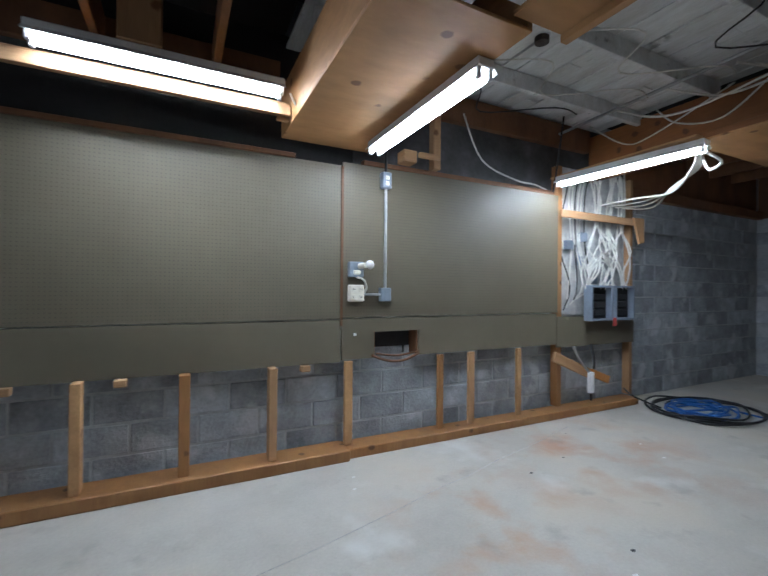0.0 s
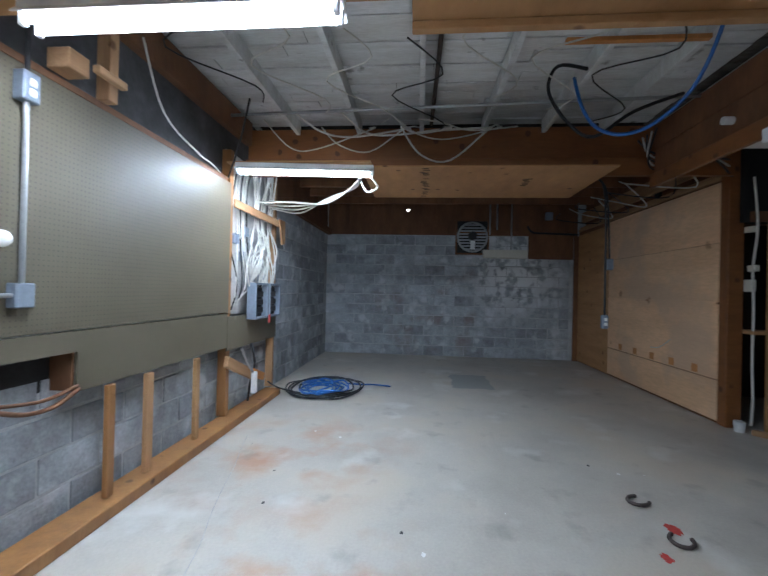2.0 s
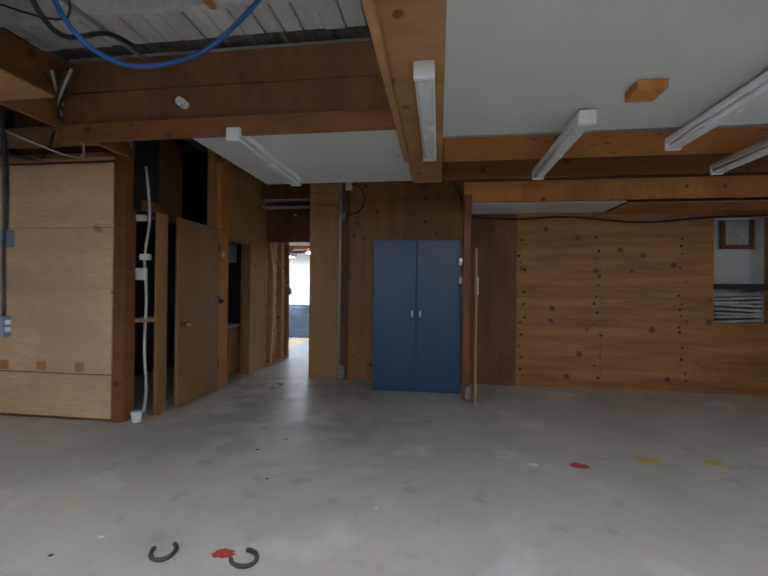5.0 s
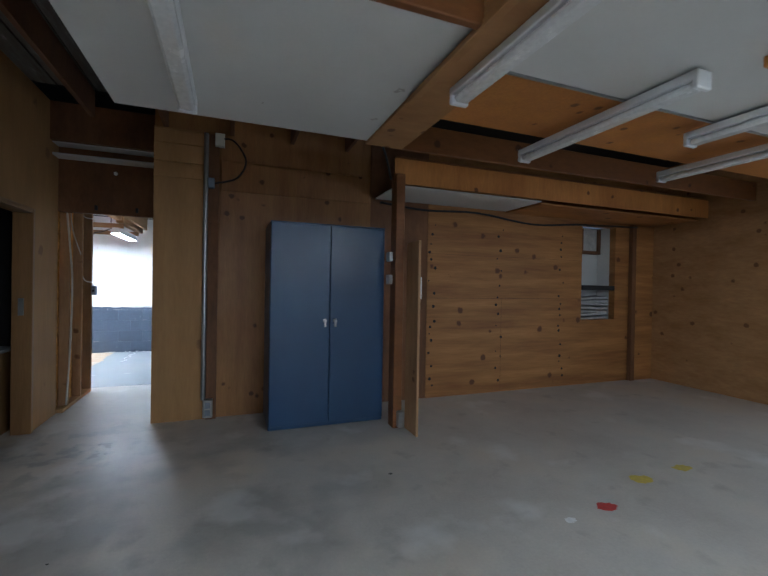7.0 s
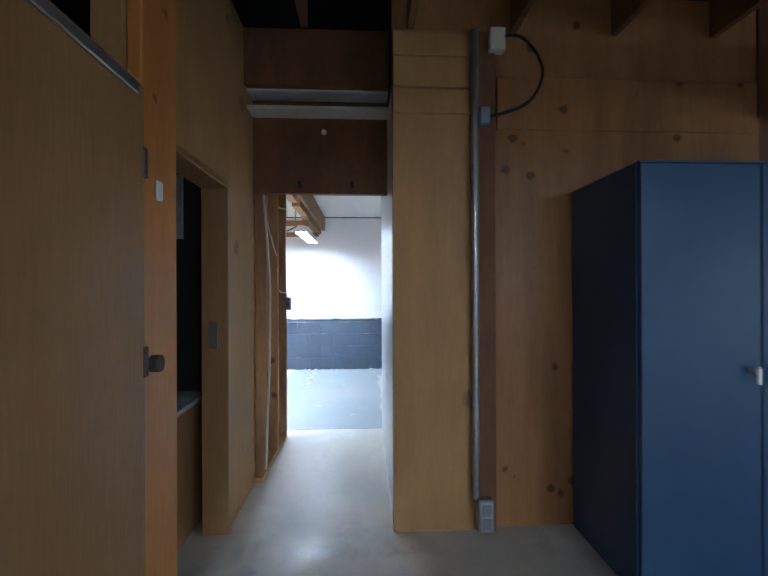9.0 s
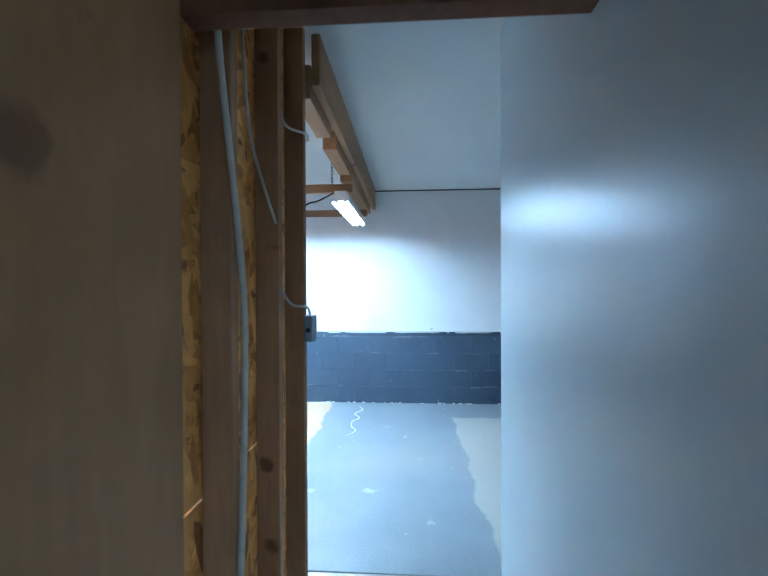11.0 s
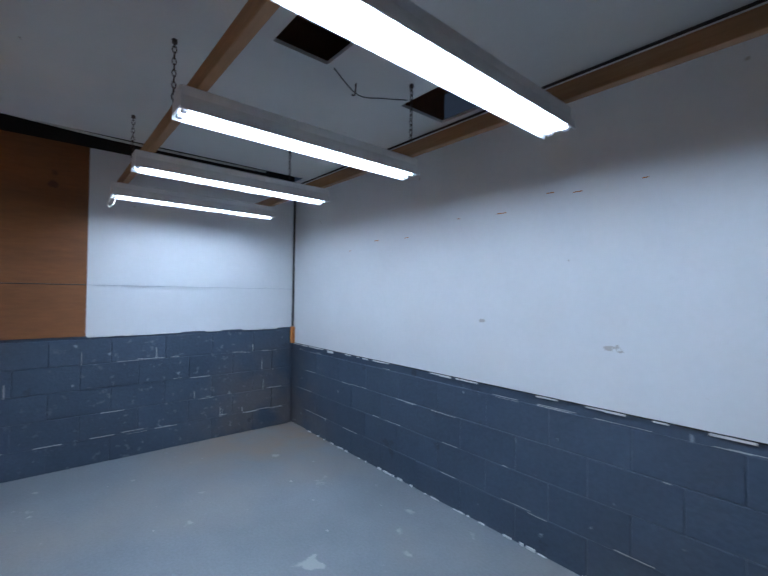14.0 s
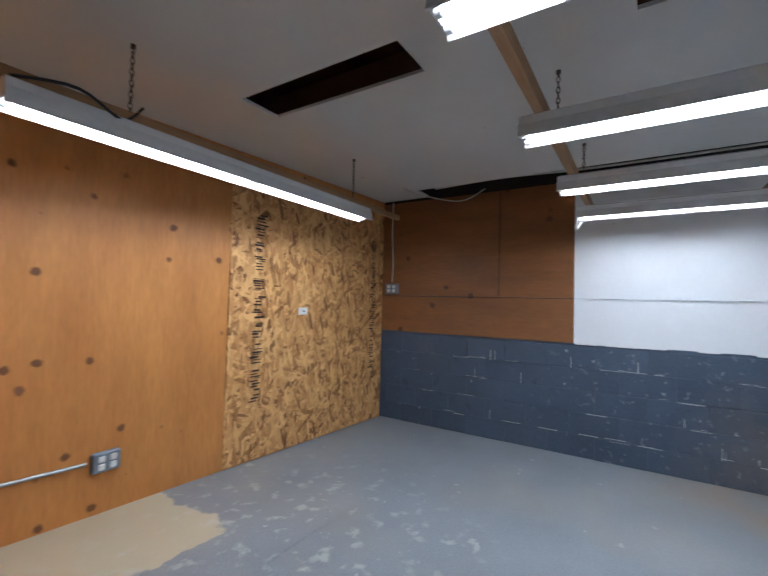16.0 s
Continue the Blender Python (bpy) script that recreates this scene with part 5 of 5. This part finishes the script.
# ---- storeroom: strips, chains, beam ----
structure("trim_ceiling_beam", boxes((3.93, -8.66, 2.36, 3.97, -5.6, 2.6), (3.975, -8.60, 2.42, 4.06, -5.6, 2.46), (3.98, -8.52, 2.28, 4.08, -7.0, 2.419), (3.98, -6.9, 2.30, 4.07, -6.3, 2.419), (3.975, -6.1, 2.30, 4.06, -5.6, 2.419), bevel=0.004), PINE_Y, "built-up pine beam under the ceiling")
for yy in (-7.03, -8.14):
    solid("hanging_strip", boxes((3.98, yy - 0.02, 2.192, 8.0, yy + 0.02, 2.262), bevel=0.003), PINE_X, "pine strip carrying the lights on chains", "wood strip", "hanging strips")
solid("hanging_strip", boxes((4.3, -5.32, 2.212, 7.52, -5.28, 2.26), bevel=0.003), PINE_X, "pine strip carrying the wall lights", "wood strip", "hanging strips")


def chain(x, y, z0, z1):
    bm = bmesh.new()
    z, k = z0, 0
    while z < z1:
        a = (0.009, 0.0) if k % 2 else (0.0, 0.009)
        sweep(bm, [(x + a[0] * math.cos(t), y + a[1] * math.cos(t), min(z + 0.018 + 0.018 * math.sin(t), z1)) for t in (2 * math.pi * j / 8 for j in range(9))], 0.0026, seg=4, per=1)
        z += 0.028
        k += 1
    cyl(bm, (x, y, z1 - 0.02), (x, y, z1), 0.012, 8)
    return solid("hanging_chain", bm, RUST, "steel chain from ceiling to wood strip", "chain", "hanging chains")


for cx, cy in ((4.15, -7.03), (6.2, -7.03), (7.3, -7.03), (5.75, -8.14), (7.2, -8.14)):
    chain(cx, cy, 2.255, 2.602)
for cx in (4.95, 6.75):
    chain(cx, -5.3, 2.25, 2.602)
pb = thing("power_box", (4.5, -7.045, 2.15), "grey outlet box with plugged black cords", "outlet")
part("box", boxes((-0.045, -0.025, 0.0, 0.045, 0.024, 0.055), bevel=0.006), BOXGREY, pb)
part("plug", cyl(bmesh.new(), (-0.03, -0.02, 0.0), (-0.03, -0.02, -0.035), 0.012), CABLE_B, pb)
part("plug", cyl(bmesh.new(), (0.03, -0.02, 0.0), (0.03, -0.02, -0.035), 0.012), CABLE_B, pb)
wire("cable", [(4.47, -7.05, 2.06), (4.42, -7.06, 2.03), (4.35, -7.0, 2.1), (4.25, -6.97, 2.12), (4.12, -6.96, 2.18)], 0.007, CABLE_B, "black flex to the first light", "storeroom cables")
wire("cable", [(4.52, -7.02, 2.19), (4.5, -7.05, 2.35), (4.46, -7.1, 2.5), (4.42, -7.05, 2.585), (4.38, -6.6, 2.59), (4.33, -6.1, 2.59)], 0.007, CABLE_W, "white cable along the ceiling to the box", "storeroom cables")
wire("cable", [(4.8, -8.0, 2.6), (4.82, -8.02, 2.52), (4.75, -8.0, 2.54)], 0.004, CABLE_B, "small black wire hook in the ceiling", "storeroom cables")
wire("cable", [(5.95, -7.9, 2.6), (5.96, -7.9, 2.54), (5.99, -7.9, 2.55)], 0.004, RUST, "small iron hook in the ceiling", "storeroom cables")
wire("cable", [(5.9, -7.72, 2.6), (6.0, -7.95, 2.57), (5.95, -8.1, 2.58), (5.9, -8.25, 2.6)], 0.003, CABLE_B, "thin wire between ceiling openings", "storeroom cables")
wire("cable", [(7.95, -5.5, 2.62), (8.02, -6.2, 2.66), (7.98, -7.0, 2.62), (8.04, -8.3, 2.64)], 0.01, CABLE_W, "cable lying in the ceiling slot", "storeroom cables")
wire("cable", [(7.7, -5.25, 2.6), (7.8, -5.4, 2.53), (8.05, -5.75, 2.48), (8.12, -6.0, 2.6)], 0.006, CABLE_W, "thin cable sagging at the corner", "storeroom cables")
wire("cable", [(8.14, -4.86, 2.58), (8.15, -4.85, 2.2), (8.15, -4.87, 1.85), (8.15, -4.86, 1.62)], 0.006, CABLE_W, "thin white cable down to the outlet", "storeroom cables")
wire("cable", [(7.6, -6.96, 2.1), (7.62, -6.93, 2.04), (7.64, -6.95, 2.02), (7.66, -6.98, 2.08)], 0.004, CABLE_W, "white flex loop at the light end", "storeroom cables")
wire("cable", [(4.5, -5.33, 2.22), (4.7, -5.4, 2.24), (4.9, -5.34, 2.2), (5.0, -5.32, 2.3)], 0.007, CABLE_B, "black flex over the wall light", "storeroom cables")


def outlet(at, turn, label, gangs=1):
    o = thing("outlet_box", at, label, "outlet")
    w = 0.035 * gangs + 0.01
    part("cover", boxes((-w, 0, -0.06, w, 0.045, 0.06), bevel=0.006), BOXGREY, o)
    for g in range(gangs):
        gx = (g - (gangs - 1) / 2) * 0.068
        for gz in (-0.024, 0.024):
            part("socket_face", boxes((gx - 0.02, 0.044, gz - 0.019, gx + 0.02, 0.052, gz + 0.019), bevel=0.006), BEAD, o)
    o.rotation_euler = (0, 0, radians(turn))
    return o


outlet((5.25, slanted(5.25) - 0.002, 0.33), 184, "double outlet box on plywood with surface conduit", 2)
solid("surface_conduit", cyl(bmesh.new(), (4.22, slanted(4.22) - 0.016, 0.345), (5.15, slanted(5.15) - 0.016, 0.335), 0.011), STEEL, "steel surface conduit along the plywood", "conduit")
outlet((8.165, -4.87, 1.54), 90, "small outlet box on the plywood", 2)
sw = thing("switch_plate", (6.87, slanted(6.87) - 0.013, 1.27), "white switch plate on strand board", "switch")
part("plate", boxes((-0.06, -0.008, -0.035, 0.06, 0, 0.035), bevel=0.003), BEAD, sw)
part("toggle", boxes((-0.01, -0.02, -0.008, 0.01, -0.008, 0.008), bevel=0.003), DARK, sw)
rnd = random.Random(9)
for base, wid in ((6.36, 0.07), (7.95, 0.06)):
    bm = bmesh.new()
    z = 0.5
    while z < 2.1:
        h = rnd.uniform(0.004, 0.016)
        if rnd.random() < 0.82:
            x0 = base + rnd.uniform(-0.02, 0.02)
            yy = slanted(x0) - 0.0135
            box(bm, x0 - wid * rnd.uniform(0.3, 0.9), yy - 0.004, z, x0 + wid * rnd.uniform(0.3, 0.9), yy - 0.0005, z + h)
        z += h + rnd.uniform(0.005, 0.022)
    tagged(solid("ink_band", bm, INK, "black printed ink band, unreadable, on strand board", "printing"), kind="stuff")
sx = thing("switch_box", (3.9925, -5.56, 1.245), "grey steel switch box on the stud edge", "switch")
part("box", boxes((-0.042, -0.04, -0.058, 0, 0.04, 0.058), bevel=0.004), BOXGREY, sx)
part("knockout", cyl(bmesh.new(), (-0.021, 0.0395, -0.005), (-0.021, 0.042, -0.005), 0.011), DARK, sx)
wire("cable", [(3.972, -5.56, 1.304), (3.975, -5.55, 1.33), (3.985, -5.53, 1.345), (4.03, -5.46, 1.36), (4.06, -5.40, 1.45), (4.07, -5.32, 1.60), (4.073, -5.26, 1.72)], 0.006, CABLE_W, "white cable stapled down to the switch box", "passage cables")
wire("cable", [(4.0, -5.18, 1.66), (4.03, -5.15, 1.78), (4.06, -5.10, 1.95), (4.07, -5.07, 2.2), (4.07, -5.06, 2.56)], 0.006, CABLE_W, "grey cable across the strand board", "passage cables")
wire("cable", [(4.07, -5.42, 2.56), (4.07, -5.44, 2.3), (4.06, -5.47, 2.14), (3.985, -5.55, 2.12), (3.985, -5.585, 2.10)], 0.006, CABLE_W, "grey cable bending round the end stud", "passage cables")
wire("cable", [(4.02, -4.74, 2.56), (4.0, -4.74, 2.1), (3.985, -4.77, 1.8), (3.98, -4.83, 1.5), (3.98, -4.85, 1.3), (3.98, -4.84, 1.0), (3.985, -4.82, 0.6), (4.0, -4.78, 0.05)], 0.009, CABLE_W, "thick white cable hanging before the first stud", "passage cables")
structure("trim_stud_top", boxes((3.993, -5.58, 2.591, 4.1, -4.67, 2.599)), PINE_Y, "pine top plate of the stud wall")

# paint line, joints and stains
rnd = random.Random(15)
bm = bmesh.new()
x = 2.2
while x < 8.1:
    w = rnd.uniform(0.03, 0.12)
    if rnd.random() < 0.55:
        h = rnd.uniform(0.001, 0.006) if rnd.random() < 0.93 else rnd.uniform(0.012, 0.022)
        box(bm, x, -8.704, 0.862 - h, x + w, -8.696, 0.866)
    x += w
tagged(solid("paint_drips", bm, BEAD, "ragged white paint edge over the blue", "paint"), kind="stuff")
bm = bmesh.new()
y = -8.6
while y < -6.9:
    w = rnd.uniform(0.05, 0.25)
    if rnd.random() < 0.7:
        box(bm, 8.156, y, 1.04 - rnd.uniform(0.004, 0.014), 8.164, y + w, 1.042)
    y += w
tagged(solid("paint_drips", bm, BEAD, "ragged white paint edge over the blue", "paint"), kind="stuff")
structure("trim_joint_line", boxes((2.079, -8.706, 0.87, 2.084, -8.6985, 2.6)), RUST, "dark joint between wall sheets")
structure("trim_joint_gap", boxes((-1.6, -8.712, 2.585, 8.15, -8.699, 2.599), (-1.6, -8.7085, 0.8655, 8.15, -8.7035, 0.872)), DARK, "dark gap along the wall edges")
structure("trim_joint_corner", boxes((8.15, -8.706, 1.04, 8.172, -8.69, 2.6)), DARK, "dark corner joint")
structure("trim_corner_wood", boxes((8.12, -8.705, 0.87, 8.158, -8.67, 1.045)), PLY, "small wood filler in the corner")
structure("trim_board_joint", boxes((8.158, -8.69, 1.4535, 8.1695, -6.86, 1.4550)), BOXGREY, "thin joint between white boards")
structure("trim_ply_joint", boxes((8.158, -6.15, 1.47, 8.1645, -6.145, 2.55), (8.158, -6.86, 1.4525, 8.1655, -4.75, 1.459)), DARK, "thin joint between plywood sheets")
for k, (x, z) in enumerate(((4.75, 1.98), (5.05, 1.97), (5.5, 1.92), (5.85, 1.93), (6.35, 1.85), (6.7, 1.86), (7.1, 1.8), (5.2, 1.99))):
    solid("paint_chip", boxes((x, -8.7048, z, x + 0.025 + 0.02 * (k % 3), -8.7028, z + 0.005)), PLY, "small rusty scrape in the white paint", "scrape", "wall scrapes")
bm = bmesh.new()
sweep(bm, [(4.11, -8.5, 0.003), (4.07, -8.4, 0.003), (4.14, -8.25, 0.003), (4.07, -8.12, 0.003), (4.13, -8.0, 0.003), (4.12, -7.85, 0.003), (4.06, -7.72, 0.003), (4.12, -7.6, 0.003)], 0.006)
solid("white_caulk_line", bm, BEAD, "squiggle of white caulk on the painted floor", "caulk")
for k in range(40):
    x, y = rnd.uniform(3.2, 8.0), rnd.uniform(-8.5, -5.0)
    ob = blot("floor_chip", x, y, rnd.uniform(0.004, 0.013), PAPER, "pale paint chip on the painted floor", "chip", 200 + k)
    ob.location.z = 0.003
bm = bmesh.new()
for k in range(60):
    x = rnd.uniform(2.4, 8.0)
    box(bm, x, -8.712 + 0.002, 0.0, x + rnd.uniform(0.01, 0.05), -8.69, rnd.uniform(0.004, 0.014))
tagged(solid("floor_grit", bm, BEAD, "loose plaster grit along the wall foot", "grit"), kind="stuff")
wedge = solid("bundle_scrap", boxes((2.05, -7.6, 0.0, 2.2, -7.45, 0.06), bevel=0.015), BEAD, "crumpled white scrap on the floor", "scrap")

bm = bmesh.new()
rnd = random.Random(77)
for k in range(60):
    yk = -8.6 + 3.6 * rnd.random() ** 1.3
    zk = 0.2032 * rnd.randint(1, 4) + rnd.uniform(-0.012, 0.012)
    if k % 4:
        ln = rnd.uniform(0.02, 0.2)
        box(bm, 8.1545, yk, zk, 8.1572, yk + ln, zk + rnd.uniform(0.002, 0.006))
    else:
        box(bm, 8.1545, yk, zk, 8.1572, yk + rnd.uniform(0.003, 0.008), zk + rnd.uniform(0.03, 0.11))
tagged(solid("paint_scuff", bm, PAPER, "pale scuffs along the joints of blue blocks", "scuff"), kind="stuff")
bm = bmesh.new()
for k in range(45):
    xk = rnd.uniform(2.3, 8.0)
    zk = 0.2032 * rnd.randint(1, 4) + rnd.uniform(-0.008, 0.008)
    box(bm, xk, -8.6972, zk, xk + rnd.uniform(0.03, 0.22), -8.6945, zk + rnd.uniform(0.0015, 0.004))
tagged(solid("paint_scuff", bm, PAPER, "thin pale scuffs on blue painted blocks", "scuff"), kind="stuff")

# ---- blocks, the many pieces last ----
def block_mesh(name, l, h, d, material):
    bm = bmesh.new()
    box(bm, -l / 2, -d, -h / 2, l / 2, 0, h / 2, bevel=0.004)
    return mesh_of(name, bm, material)


def lay(wall, meshes, half, start, end, courses, z0, fixed, along, skip=None, seed=1):
    """Running bond of blocks against a wall; along: 'x' or 'y'."""
    rr = random.Random(seed)
    for c in range(courses):
        u = start - (0.2 if c % 2 else 0.0)
        while u < end:
            mid, z = u + 0.2, z0 + 0.1 + 0.2032 * c
            if start - 0.01 <= u and u + 0.4 <= end + 0.05 and not (skip and skip(mid, z)):
                ob = new("block", rr.choice(meshes))
                off = rr.uniform(-0.003, 0.003)
                if along == "x":
                    ob.matrix_world = pose(mid, fixed + off, z, 0, 0, 0)
                elif along == "-x":
                    ob.matrix_world = pose(mid, fixed + off, z, 0, 0, 180)
                else:
                    ob.matrix_world = pose(fixed + off, mid, z, 0, 0, -90)
                ob.parent = wall
            elif u < start and not (skip and skip(start + 0.1, z)):
                ob = new("block", half)
                ob.matrix_world = pose(start + 0.098, fixed, z, 0, 0, {"x": 0, "-x": 180}.get(along, 0)) if along != "y" else pose(fixed, start + 0.098, z, 0, 0, -90)
                ob.parent = wall
            u += 0.4064


rough = [block_mesh("rough_block", 0.392, 0.187, 0.032 + 0.003 * k, BLOCK) for k in range(3)]
rough_half = block_mesh("rough_half_block", 0.186, 0.187, 0.033, BLOCK)
painted = [block_mesh("painted_block", 0.4055, 0.2025, 0.012 + 0.001 * k, BLUE) for k in range(3)]
painted_half = block_mesh("painted_half_block", 0.196, 0.199, 0.012, BLUE)
bare = [block_mesh("bare_block", 0.402, 0.199, 0.012, BARE)]
lay(wall_n, rough, rough_half, -1.3, 8.05, 12, 0.0, 3.24, "x", lambda x, z: (x < 4.6 and 0.95 < z < 2.2) or (x < 1.3 and z > 2.1) or (1.2 < x < 2.0 and z > 0.8), 1)
lay(wall_e, rough, rough_half, -1.65, 3.19, 12, 0.0, 8.14, "y", None, 2)
base_s = bpy.data.objects["wall_south_base"]
lay(base_s, painted, painted_half, 2.17, 8.12, 4, 0.0, -8.712, "-x", None, 3)
lay(bpy.data.objects["wall_south_base_bare"], bare, painted_half, -1.5, 2.13, 4, 0.0, -8.712, "-x", None, 4)
lay(bpy.data.objects["wall_storeroom_east_base"], painted, painted_half, -8.66, -4.8, 5, 0.0, 8.172, "y", None, 5)
